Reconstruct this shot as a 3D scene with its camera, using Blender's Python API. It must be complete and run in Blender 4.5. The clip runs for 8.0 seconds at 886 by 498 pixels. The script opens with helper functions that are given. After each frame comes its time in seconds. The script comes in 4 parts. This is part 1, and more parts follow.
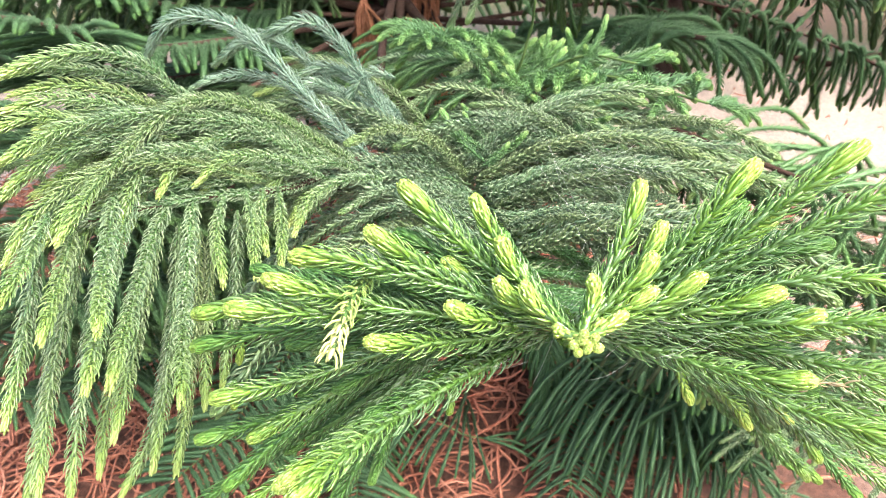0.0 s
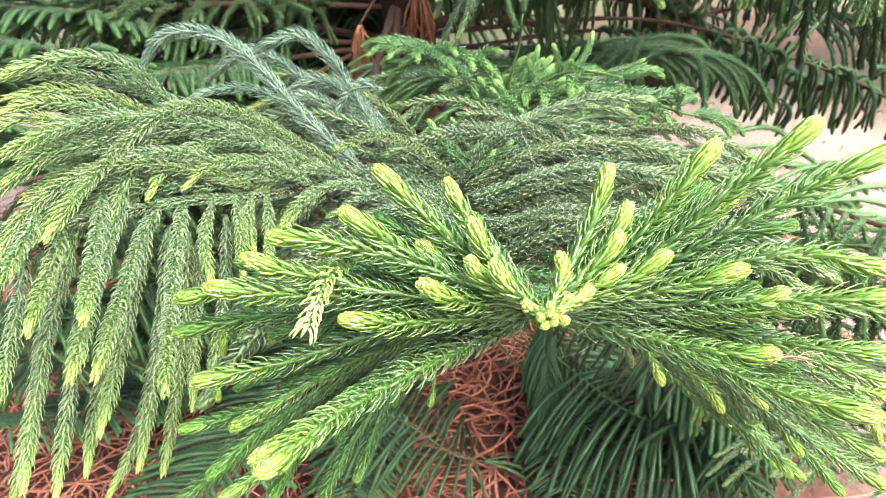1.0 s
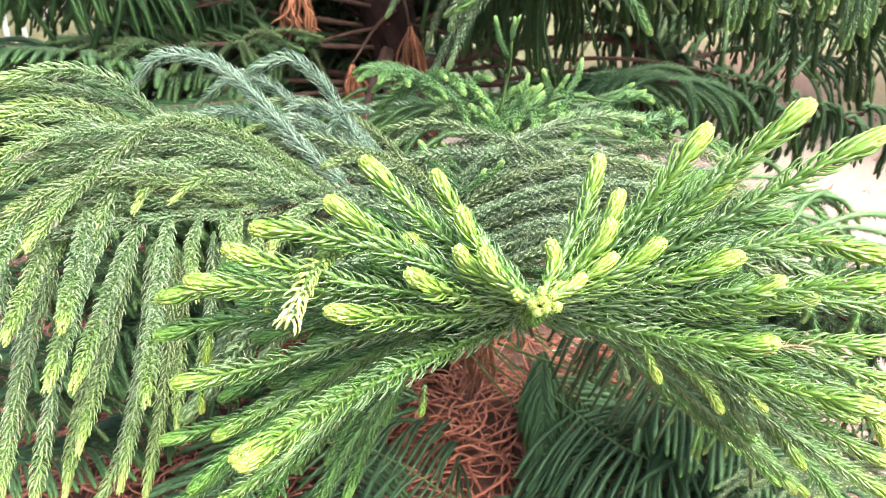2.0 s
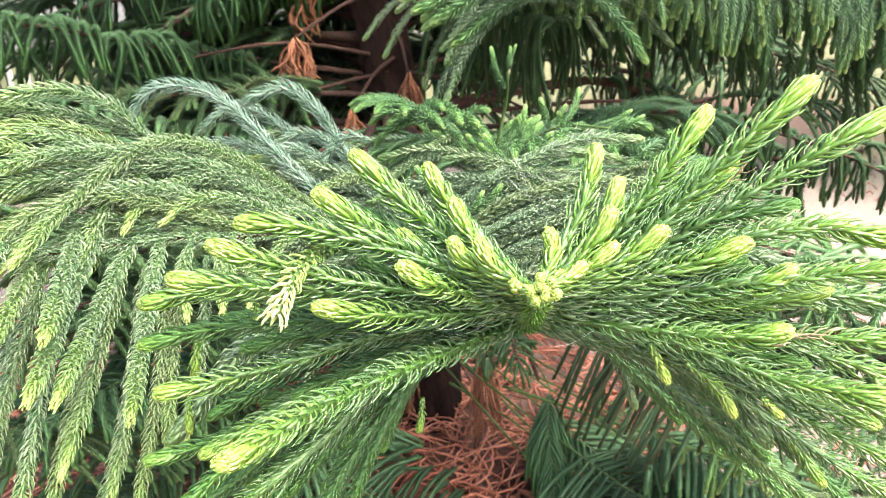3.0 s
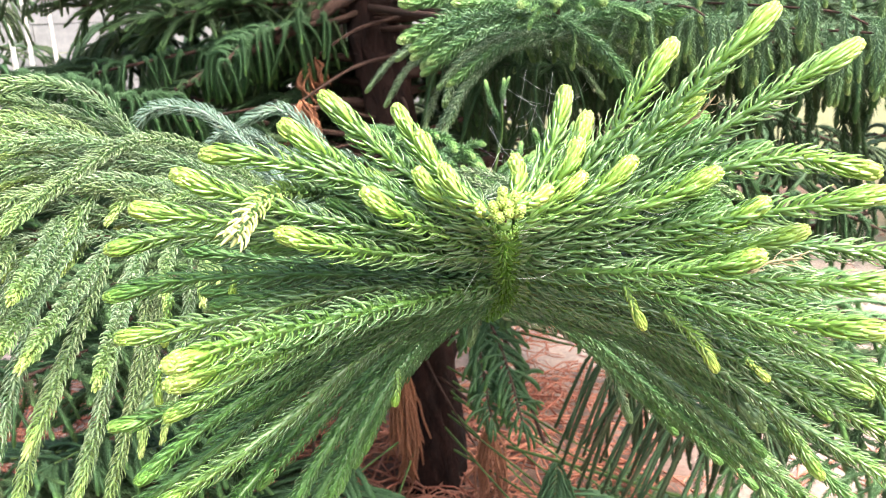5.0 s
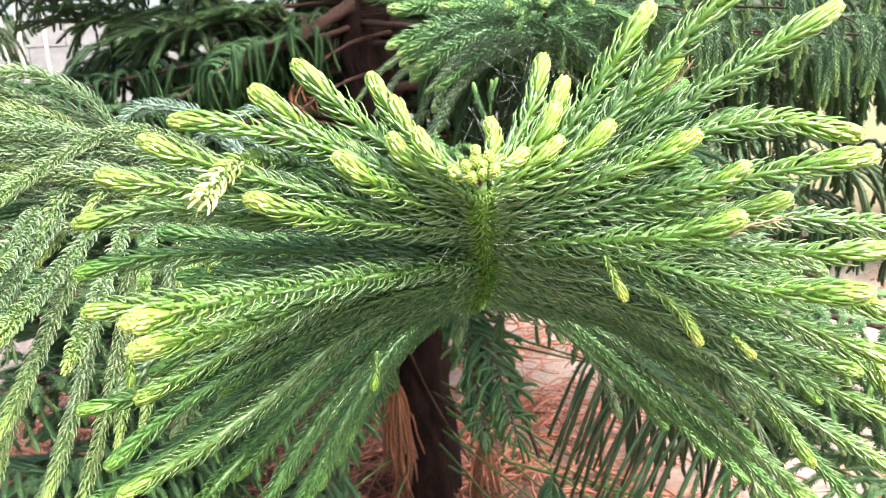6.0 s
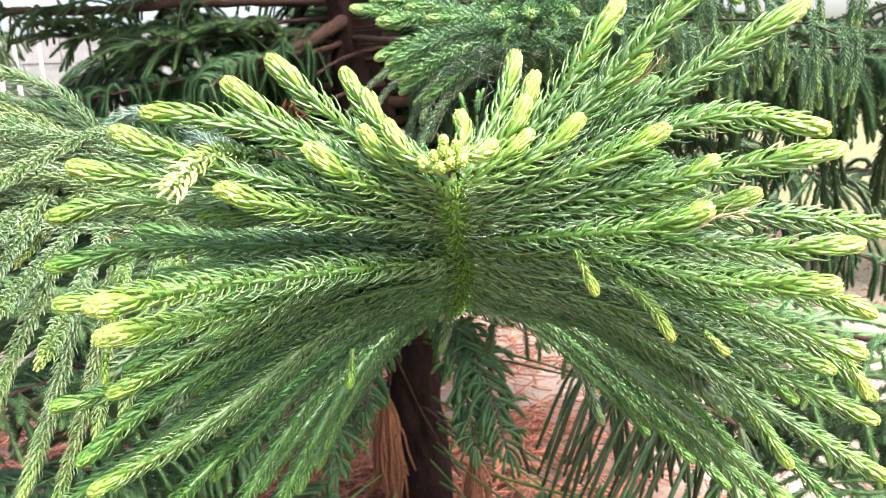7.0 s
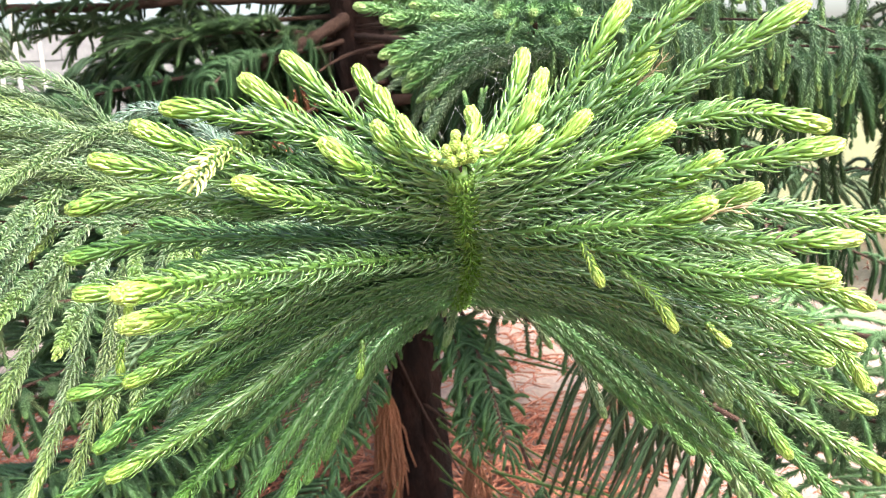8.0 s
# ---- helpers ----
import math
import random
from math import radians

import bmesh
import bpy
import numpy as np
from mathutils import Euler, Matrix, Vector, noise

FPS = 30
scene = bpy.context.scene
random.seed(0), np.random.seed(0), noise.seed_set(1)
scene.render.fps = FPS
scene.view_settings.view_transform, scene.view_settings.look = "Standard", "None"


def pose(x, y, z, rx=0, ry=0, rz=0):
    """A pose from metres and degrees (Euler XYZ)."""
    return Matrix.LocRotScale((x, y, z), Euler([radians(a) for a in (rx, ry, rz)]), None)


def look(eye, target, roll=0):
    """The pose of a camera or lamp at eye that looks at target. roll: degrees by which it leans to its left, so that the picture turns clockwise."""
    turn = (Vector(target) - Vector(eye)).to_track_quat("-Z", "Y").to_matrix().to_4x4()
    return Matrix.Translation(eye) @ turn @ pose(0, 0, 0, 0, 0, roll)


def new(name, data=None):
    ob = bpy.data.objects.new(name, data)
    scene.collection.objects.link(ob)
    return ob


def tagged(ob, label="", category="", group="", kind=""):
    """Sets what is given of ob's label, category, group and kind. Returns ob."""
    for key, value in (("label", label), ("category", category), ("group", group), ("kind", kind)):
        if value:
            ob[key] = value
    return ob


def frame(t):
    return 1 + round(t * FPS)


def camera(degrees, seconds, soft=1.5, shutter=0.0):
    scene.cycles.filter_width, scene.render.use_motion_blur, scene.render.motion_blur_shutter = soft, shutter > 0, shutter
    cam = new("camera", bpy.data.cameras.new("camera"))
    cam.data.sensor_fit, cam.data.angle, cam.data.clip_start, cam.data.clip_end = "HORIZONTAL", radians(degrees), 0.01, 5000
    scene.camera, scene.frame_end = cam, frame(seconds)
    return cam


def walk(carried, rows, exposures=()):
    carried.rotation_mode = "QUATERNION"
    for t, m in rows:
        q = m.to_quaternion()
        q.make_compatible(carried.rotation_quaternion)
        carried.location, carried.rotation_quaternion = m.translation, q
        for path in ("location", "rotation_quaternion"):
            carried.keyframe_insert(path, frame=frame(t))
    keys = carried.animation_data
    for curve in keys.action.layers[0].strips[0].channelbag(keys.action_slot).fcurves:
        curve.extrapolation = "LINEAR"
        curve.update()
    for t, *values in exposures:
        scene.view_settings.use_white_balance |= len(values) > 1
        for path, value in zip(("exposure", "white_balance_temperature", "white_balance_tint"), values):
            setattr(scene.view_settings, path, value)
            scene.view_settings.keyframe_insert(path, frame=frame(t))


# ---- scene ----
cam = camera(59.4, 8.0, soft=1.0)
cam.data.dof.use_dof, cam.data.dof.focus_distance, cam.data.dof.aperture_fstop = True, 0.36, 30.0
METRES, EYE, TILT, LEAN, TURN = 0.2, 1.5, -31.0, 0.0, 0.0
ROWS = [
    (0.0, 0.0, 0.0, 0.0, -0.0, 0.0, -0.0),
    (0.5, 0.0268, -0.0224, -0.0581, -0.06, 1.16, 0.08),
    (1.0, 0.0609, -0.0478, -0.1093, 0.11, 2.3, 0.33),
    (1.5, 0.0709, -0.0397, -0.1663, -0.17, 4.0, 0.56),
    (3.0, 0.0901, 0.0853, -0.3375, 0.13, 9.63, 1.89),
    (3.5, 0.1496, 0.0939, -0.399, 0.7, 11.94, 2.57),
    (4.0, 0.1706, 0.1083, -0.4907, 1.22, 13.25, 2.02),
    (5.5, 0.1668, 0.203, -0.6787, 0.74, 16.66, 1.62),
    (6.0, 0.2055, 0.2384, -0.7186, 0.69, 17.29, 2.07),
    (6.5, 0.2391, 0.2533, -0.7503, 0.31, 18.34, 2.01),
    (7.0, 0.2503, 0.2495, -0.7704, 0.26, 18.63, 2.03),
    (7.5, 0.2477, 0.2349, -0.7846, 0.15, 18.65, 2.06),
    (8.0, 0.2274, 0.2111, -0.7952, 0.17, 18.5, 1.89),
]
walk(cam, [(t, pose(0, 0, EYE, TILT, LEAN, TURN) @ pose(METRES * x, METRES * y, METRES * z, 90 + pitch, roll, yaw)) for t, x, y, z, yaw, pitch, roll in ROWS], exposures=((0.0, 2.38), (2.0, 2.48), (4.0, 2.58), (8.0, 2.62)))

# ---- light ----
world = bpy.data.worlds.new("sky")
scene.world = world
world.use_nodes = True
wn = world.node_tree
sky = wn.nodes.new("ShaderNodeTexSky")
sky.sky_type = "NISHITA"
sky.sun_disc = False
SUN_UP, SUN_TURN = radians(54), radians(138)
sky.sun_elevation, sky.sun_rotation = SUN_UP, SUN_TURN
sky.dust_density = 7.0
wn.links.new(sky.outputs[0], wn.nodes["Background"].inputs[0])
wn.nodes["Background"].inputs[1].default_value = 0.15
sun = new("sun", bpy.data.lights.new("sun", "SUN"))
sun.data.energy, sun.data.angle, sun.data.color = 1.5, radians(40), (1.0, 0.95, 0.88)
toward = Vector((math.sin(SUN_TURN) * math.cos(SUN_UP), math.cos(SUN_TURN) * math.cos(SUN_UP), math.sin(SUN_UP)))
sun.matrix_world = look(toward * 30, (0, 0, 0))


# ---- materials ----
def material(name):
    m = bpy.data.materials.new(name)
    m.use_nodes = True
    return m, m.node_tree, m.node_tree.nodes["Principled BSDF"]


def add(nt, kind, **values):
    n = nt.nodes.new(kind)
    for k, v in values.items():
        n.inputs[k.replace("_", " ")].default_value = v
    return n


def mixed(nt, factor, a, b, blend="MIX"):
    n = nt.nodes.new("ShaderNodeMix")
    n.data_type, n.blend_type = "RGBA", blend
    for socket, v in ((n.inputs[0], factor), (n.inputs[6], a), (n.inputs[7], b)):
        if isinstance(v, bpy.types.NodeSocket):
            nt.links.new(v, socket)
        elif isinstance(v, tuple):
            socket.default_value = (*v, 1)
        else:
            socket.default_value = v
    return n.outputs[2]


def span(nt, value, a, b, c, d):
    n = nt.nodes.new("ShaderNodeMapRange")
    nt.links.new(value, n.inputs[0])
    for i, v in enumerate((a, b, c, d)):
        n.inputs[i + 1].default_value = v
    return n.outputs[0]


def noise_of(nt, scale, detail=4.0, rough=0.6):
    co = nt.nodes.new("ShaderNodeTexCoord")
    n = add(nt, "ShaderNodeTexNoise", Scale=scale, Detail=detail, Roughness=rough)
    nt.links.new(co.outputs["Object"], n.inputs["Vector"])
    return n.outputs[0]


def needle_material(name, old, bloom, fresh, tip, bloom_sheen_share, rough=0.36, aged=None, sheen=0.5, stem=0.15):
    """Waxy needles: old green with a pale bloom, which on near needles also paints in sky sheen, fresh green and yellow
    at growing tips, brown twig.
    """
    m, nt, p = material(name)
    age = nt.nodes.new("ShaderNodeAttribute")
    age.attribute_name = "young"
    bark = nt.nodes.new("ShaderNodeAttribute")
    bark.attribute_name = "twig"
    each = nt.nodes.new("ShaderNodeNewGeometry")
    thing = nt.nodes.new("ShaderNodeObjectInfo")
    base = mixed(nt, span(nt, each.outputs["Random Per Island"], 0, 1, 0, bloom_sheen_share), old, bloom)
    base = mixed(nt, span(nt, thing.outputs["Random"], 0, 1, 0, 0.35), base, tuple(c * 0.62 for c in old))
    if aged:
        base = mixed(nt, span(nt, thing.outputs["Random"], 0.5, 1, 0, 0.6), base, aged)
    base = mixed(nt, span(nt, noise_of(nt, 55), 0.35, 0.7, 0, 0.3), base, tuple(c * 1.35 for c in old))
    base = mixed(nt, span(nt, age.outputs["Fac"], 0, 0.65, 0, 1), base, fresh)
    base = mixed(nt, span(nt, age.outputs["Fac"], 0.6, 1.25, 0, 1), base, tip)
    base = mixed(nt, bark.outputs["Fac"], base, tuple(0.75 * (1 - stem) * a + stem * b for a, b in zip(old, fresh)))
    nt.links.new(base, p.inputs["Base Color"])
    nt.links.new(span(nt, each.outputs["Random Per Island"], 0, 1, rough - 0.06, rough + 0.14), p.inputs["Roughness"])
    p.inputs["Specular IOR Level"].default_value = sheen
    through_light = nt.nodes.new("ShaderNodeBsdfTranslucent")
    nt.links.new(base, through_light.inputs[0])
    both = nt.nodes.new("ShaderNodeMixShader")
    both.inputs[0].default_value = 0.24
    nt.links.new(p.outputs[0], both.inputs[1])
    nt.links.new(through_light.outputs[0], both.inputs[2])
    nt.links.new(both.outputs[0], nt.nodes["Material Output"].inputs[0])
    return m


def rough_material(name, a, b, c, scale, bump=0.4, rough=0.9, island=0.0, stretch=None):
    m, nt, p = material(name)
    co = nt.nodes.new("ShaderNodeTexCoord")
    mp = nt.nodes.new("ShaderNodeMapping")
    mp.inputs["Scale"].default_value = stretch or (1, 1, 1)
    nt.links.new(co.outputs["Object"], mp.inputs[0])
    big = add(nt, "ShaderNodeTexNoise", Scale=scale, Detail=5.0, Roughness=0.65)
    fine = add(nt, "ShaderNodeTexNoise", Scale=scale * 9, Detail=6.0, Roughness=0.7)
    for n in (big, fine):
        nt.links.new(mp.outputs[0], n.inputs["Vector"])
    col = mixed(nt, span(nt, big.outputs[0], 0.35, 0.65, 0, 1), a, b)
    col = mixed(nt, span(nt, fine.outputs[0], 0.45, 0.75, 0, 0.8), col, c)
    if island:
        each = nt.nodes.new("ShaderNodeNewGeometry")
        col = mixed(nt, span(nt, each.outputs["Random Per Island"], 0, 1, 0, island), col, c)
    nt.links.new(col, p.inputs["Base Color"])
    p.inputs["Roughness"].default_value = rough
    p.inputs["Specular IOR Level"].default_value = 0.15
    b_ = add(nt, "ShaderNodeBump", Strength=bump, Distance=0.01)
    nt.links.new(fine.outputs[0], b_.inputs["Height"])
    nt.links.new(b_.outputs[0], p.inputs["Normal"])
    return m


# the pale second tone here includes painted glints of sky on the needles
NEAR = needle_material("near_needles", (0.052, 0.137, 0.036), (0.25, 0.385, 0.215), (0.165, 0.320, 0.045), (0.345, 0.470, 0.095), 0.66, 0.25, sheen=0.85, stem=0.30)
BLUE = needle_material("bloomed_needles", (0.062, 0.136, 0.062), (0.33, 0.43, 0.27), (0.20, 0.33, 0.080), (0.37, 0.47, 0.14), 0.85, 0.30, (0.20, 0.26, 0.09), sheen=0.8)
SILVER = needle_material("silvery_needles", (0.060, 0.134, 0.088), (0.31, 0.43, 0.36), (0.17, 0.28, 0.13), (0.30, 0.40, 0.20), 0.85, 0.32, sheen=0.8)
OLD = needle_material("old_needles", (0.048, 0.108, 0.055), (0.26, 0.34, 0.22), (0.15, 0.26, 0.07), (0.27, 0.37, 0.12), 0.85, 0.32, (0.15, 0.19, 0.07), sheen=0.7)
# needles of far and crown boughs: canopy shade is painted into these darker greens
DEEP_SHADE = needle_material("deep_shaded_needles", (0.026, 0.058, 0.026), (0.060, 0.105, 0.056), (0.070, 0.145, 0.044), (0.16, 0.28, 0.08), 0.7, 0.5, (0.062, 0.056, 0.028), sheen=0.25)
# low and fringe boughs: same needles, colour lowered for the shade under the crown
LOW_SHADE = needle_material("low_shaded_needles", (0.023, 0.064, 0.029), (0.075, 0.140, 0.075), (0.070, 0.165, 0.046), (0.18, 0.30, 0.09), 0.9, 0.45, sheen=0.3)
BLEACHED = needle_material("bleached_needles", (0.055, 0.15, 0.045), (0.20, 0.33, 0.17), (0.24, 0.37, 0.09), (0.56, 0.60, 0.24), 0.7, 0.4, sheen=0.5)
# darker copy of NEAR that paints shade on the near bough's inner branchlets
INNER_SHADE = needle_material("inner_shaded_needles", (0.031, 0.101, 0.026), (0.125, 0.245, 0.095), (0.120, 0.275, 0.045), (0.29, 0.42, 0.08), 0.40, 0.34, sheen=0.6, stem=0.3)
FRESH = needle_material("fresh_needles", (0.036, 0.105, 0.042), (0.14, 0.25, 0.14), (0.13, 0.28, 0.070), (0.30, 0.44, 0.15), 0.7, 0.36, sheen=0.6)
CURTAIN = needle_material("curtain_needles", (0.040, 0.100, 0.050), (0.15, 0.24, 0.15), (0.15, 0.27, 0.08), (0.33, 0.45, 0.16), 0.8, 0.38, sheen=0.4)
DEAD = rough_material("dry_needles", (0.34, 0.135, 0.07), (0.20, 0.075, 0.042), (0.46, 0.23, 0.14), 14, island=0.8)
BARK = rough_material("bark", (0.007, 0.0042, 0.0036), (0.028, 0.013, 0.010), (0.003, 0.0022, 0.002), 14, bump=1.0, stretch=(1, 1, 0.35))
LIMB = rough_material("limb_bark", (0.056, 0.032, 0.025), (0.034, 0.019, 0.015), (0.090, 0.058, 0.046), 18, bump=0.7)
GREEN_STEM = rough_material("green_stem", (0.05, 0.10, 0.03), (0.08, 0.13, 0.04), (0.04, 0.06, 0.02), 60, bump=0.3, rough=0.6)
LITTER = rough_material("dry_litter", (0.27, 0.095, 0.06), (0.17, 0.058, 0.038), (0.38, 0.175, 0.12), 9, island=0.8)
WALL = rough_material("pale_concrete", (0.17, 0.17, 0.178), (0.13, 0.13, 0.137), (0.22, 0.22, 0.225), 0.8, bump=0.2)


def ground_material():
    m, nt, p = material("forest_floor")
    co = nt.nodes.new("ShaderNodeTexCoord")
    big = add(nt, "ShaderNodeTexNoise", Scale=1.3, Detail=6.0, Roughness=0.65)
    fine = add(nt, "ShaderNodeTexNoise", Scale=45.0, Detail=6.0, Roughness=0.75)
    for n in (big, fine):
        nt.links.new(co.outputs["Object"], n.inputs["Vector"])
    reach = nt.nodes.new("ShaderNodeVectorMath")
    reach.operation = "DISTANCE"
    nt.links.new(co.outputs["Object"], reach.inputs[0])
    reach.inputs[1].default_value = (-0.3, 1.2, 0)
    edge = nt.nodes.new("ShaderNodeMath")
    edge.operation = "MULTIPLY_ADD"
    nt.links.new(big.outputs[0], edge.inputs[0])
    edge.inputs[1].default_value = 1.6
    nt.links.new(reach.outputs["Value"], edge.inputs[2])
    litter = mixed(nt, span(nt, fine.outputs[0], 0.35, 0.7, 0, 1), (0.045, 0.02, 0.014), (0.14, 0.06, 0.04))
    # pale sand, brightened and brought close to paint the sunlit ground right of the trunk
    sunlit_sand = mixed(nt, span(nt, fine.outputs[0], 0.35, 0.7, 0, 1), (0.19, 0.150, 0.130), (0.36, 0.285, 0.245))
    grass = mixed(nt, span(nt, fine.outputs[0], 0.35, 0.7, 0, 1), (0.06, 0.07, 0.025), (0.16, 0.15, 0.065))
    far = mixed(nt, span(nt, edge.outputs[0], 4.4, 6.0, 0, 1), sunlit_sand, grass)
    patch = nt.nodes.new("ShaderNodeVectorMath")
    patch.operation = "DISTANCE"
    nt.links.new(co.outputs["Object"], patch.inputs[0])
    patch.inputs[1].default_value = (2.5, 6.4, 0)
    far = mixed(nt, span(nt, patch.outputs["Value"], 0.7, 1.8, 0.8, 0), far, litter)
    col = mixed(nt, span(nt, edge.outputs[0], 1.95, 2.6, 0, 1), litter, far)
    nt.links.new(col, p.inputs["Base Color"])
    p.inputs["Roughness"].default_value = 0.95
    b_ = add(nt, "ShaderNodeBump", Strength=0.6, Distance=0.02)
    nt.links.new(fine.outputs[0], b_.inputs["Height"])
    nt.links.new(b_.outputs[0], p.inputs["Normal"])
    return m


GROUND = ground_material()
STEM = rough_material("pale_bark", (0.50, 0.49, 0.46), (0.38, 0.37, 0.35), (0.62, 0.61, 0.58), 12, bump=0.5)
SILK = rough_material("silk", (0.62, 0.62, 0.62), (0.5, 0.5, 0.5), (0.7, 0.7, 0.7), 40, bump=0.0, rough=0.4)
PALE = rough_material("withered", (0.26, 0.22, 0.13), (0.18, 0.13, 0.07), (0.34, 0.31, 0.22), 60, bump=0.1)


# ---- mesh helpers ----
def curve_through(points, n):
    """A smooth line through the points, in n even steps: places and ways."""
    p = np.array(points, float)
    ext = np.vstack([2 * p[0] - p[1], p, 2 * p[-1] - p[-2]])
    out = []
    for i in range(1, len(ext) - 2):
        t = np.linspace(0, 1, 24, endpoint=False)[:, None]
        a, b, c, d = ext[i - 1], ext[i], ext[i + 1], ext[i + 2]
        out.append(0.5 * (2 * b + (c - a) * t + (2 * a - 5 * b + 4 * c - d) * t**2 + (3 * b - a - 3 * c + d) * t**3))
    out = np.vstack(out + [p[-1:]])
    run = np.r_[0, np.cumsum(np.linalg.norm(np.diff(out, axis=0), axis=1))]
    s = np.linspace(0, run[-1], n)
    q = np.stack([np.interp(s, run, out[:, k]) for k in range(3)], 1)
    way = np.gradient(q, axis=0)
    return q, way / np.linalg.norm(way, axis=1)[:, None], run[-1]


def frames_along(way):
    """Side and up vectors carried along a line without twist."""
    side = np.empty_like(way)
    first = np.cross(way[0], (0, 0, 1.0))
    side[0] = first / np.linalg.norm(first) if np.linalg.norm(first) > 1e-3 else (1, 0, 0)
    for i in range(1, len(way)):
        v = side[i - 1] - way[i] * (side[i - 1] @ way[i])
        side[i] = v / np.linalg.norm(v)
    return side, np.cross(side, way)


def mesh_of(name, verts, tris, mat, values=None):
    me = bpy.data.meshes.new(name)
    me.vertices.add(len(verts))
    me.vertices.foreach_set("co", np.asarray(verts, np.float32).ravel())
    tris = np.asarray(tris, np.int32)
    me.loops.add(tris.size)
    me.loops.foreach_set("vertex_index", tris.ravel())
    me.polygons.add(len(tris))
    me.polygons.foreach_set("loop_start", np.arange(0, tris.size, 3, dtype=np.int32))
    for key, v in (values or {}).items():
        me.attributes.new(key, "FLOAT", "POINT").data.foreach_set("value", np.asarray(v, np.float32))
    me.polygons.foreach_set("use_smooth", np.ones(len(tris), bool))
    me.update()
    me.validate()
    me.materials.append(mat)
    return me


def tube(q, way, radii, sides=7):
    side, up = frames_along(way)
    a = np.linspace(0, 2 * np.pi, sides, endpoint=False)
    ring = np.cos(a)[None, :, None] * side[:, None] + np.sin(a)[None, :, None] * up[:, None]
    verts = (q[:, None] + ring * np.asarray(radii)[:, None, None]).reshape(-1, 3)
    n = len(q)
    i, j = np.meshgrid(np.arange(n - 1), np.arange(sides), indexing="ij")
    a0, a1 = i * sides + j, i * sides + (j + 1) % sides
    b0, b1 = a0 + sides, a1 + sides
    tris = np.vstack([np.stack([a0, a1, b1], -1).reshape(-1, 3), np.stack([a0, b1, b0], -1).reshape(-1, 3)])
    ends = np.vstack([verts, q[:1], q[-1:]])
    k = np.arange(sides)
    caps = np.vstack([np.stack([np.full(sides, n * sides), (k + 1) % sides, k], 1),
                      np.stack([np.full(sides, n * sides + 1), (n - 1) * sides + k, (n - 1) * sides + (k + 1) % sides], 1)])
    return ends, np.vstack([tris, caps])


def needles(points, long, young, step, thick, rng, rings=3, twig=0.0011, spread=1.0, bare=0.0, plump=0.0, base=67.0, hook=-3.0, blunt=1.0, rope=0.0):
    """A branchlet: a thin twig with incurved needles set round it in a spiral, closing into a blunt bud at its end.
    long: needle length in metres; young: how yellow and how far the fresh growth reaches; step: metres between needles;
    base and hook: the degrees at which a needle leaves the twig and ends; blunt: 1 closes the end into a bud, 0 lets it run out into a point, -1 leaves it open;
    rope: the radius of the needle bases that close over the twig."""
    q, way, length = curve_through(points, 40)
    side, up = frames_along(way)
    n = max(12, int(length / step))
    u = np.linspace(bare, 1, n)
    if blunt > 0:
        end = max(10, int(min(n, 0.1 / step) * 0.42))
        u = np.sort(np.r_[u, 1 - rng.random(end) * min(0.35, 1.7 * long / length)])
    n = len(u)
    k = u * 39
    i0 = np.minimum(k.astype(int), 38)
    f = (k - i0)[:, None]
    pick = lambda a: a[i0] * (1 - f) + a[i0 + 1] * f
    p, t, s, b = pick(q), pick(way), pick(side), pick(up)
    turn = np.arange(n) * 2.39996 + rng.normal(0, 0.12, n)
    out = np.cos(turn)[:, None] * s + np.sin(turn)[:, None] * b
    tang = np.cross(t, out)
    left = (1 - u) * length
    bud = np.clip(1.3 - left / (1.5 * long), 0, 1) if blunt > 0 else np.zeros(n)
    grow = np.clip(u * length / 0.012, 0.5, 1)
    last = np.clip(left / (0.9 * long), 0, 1)
    size = long * 1.1 * ((1 - bud) + bud * (0.15 + 0.40 * last)) * grow * rng.normal(1, 0.10, n)
    near_end = np.clip(1.3 * (1 - left / (3.6 * long)), 0, 1) * (1.0 if rings == 3 else 0.7)
    if blunt < 0:
        near_end = near_end * 0.25
    if blunt == 0:
        size = size * (1 - 0.45 * (1 - np.clip(left / (2.0 * long), 0, 1)))
    a0 = np.radians(base * spread * (1 - 0.45 * near_end)) * (1 - bud) + np.radians(24 + 40 * (1 - last)) * bud + rng.normal(0, 0.08, n) * (1 - 0.6 * bud)
    a1 = np.radians((hook - 7 * near_end) * spread) * (1 - bud) + np.radians(-34 - 26 * (1 - last)) * bud + rng.normal(0, 0.11, n) * (1 - 0.6 * bud)
    core = long * (0.25 * bud * np.sqrt(last) + plump * near_end * (1 - bud))
    out = out + tang * rng.normal(0, 0.09, n)[:, None]
    w = thick * (1 + (0.15 if rings == 3 else 0.0) * bud + 0.2 * near_end * (rings == 3) * (1 - bud)) * rng.normal(1, 0.1, n)
    marks = {3: (0, 0.40, 0.78, 1), 2: (0, 0.55, 1), 1: (0, 1)}[rings]
    wide = {3: (0.95, 1.0, 0.74), 2: (0.95, 0.95), 1: (1.0,)}[rings]
    place = p + out * (twig * 0.6 + core)[:, None]
    verts = []
    for m in range(rings):
        a = a0 + (a1 - a0) * marks[m]
        norm = np.cos(a)[:, None] * out - np.sin(a)[:, None] * t
        ww = (w * wide[m])[:, None]
        verts += [place + tang * ww, place - tang * ww, place + norm * ww * -0.75]
        mid = a0 + (a1 - a0) * (marks[m] + marks[m + 1]) / 2
        place = place + (size * (marks[m + 1] - marks[m]))[:, None] * (np.cos(mid)[:, None] * t + np.sin(mid)[:, None] * out)
    verts.append(place)
    per = len(verts)
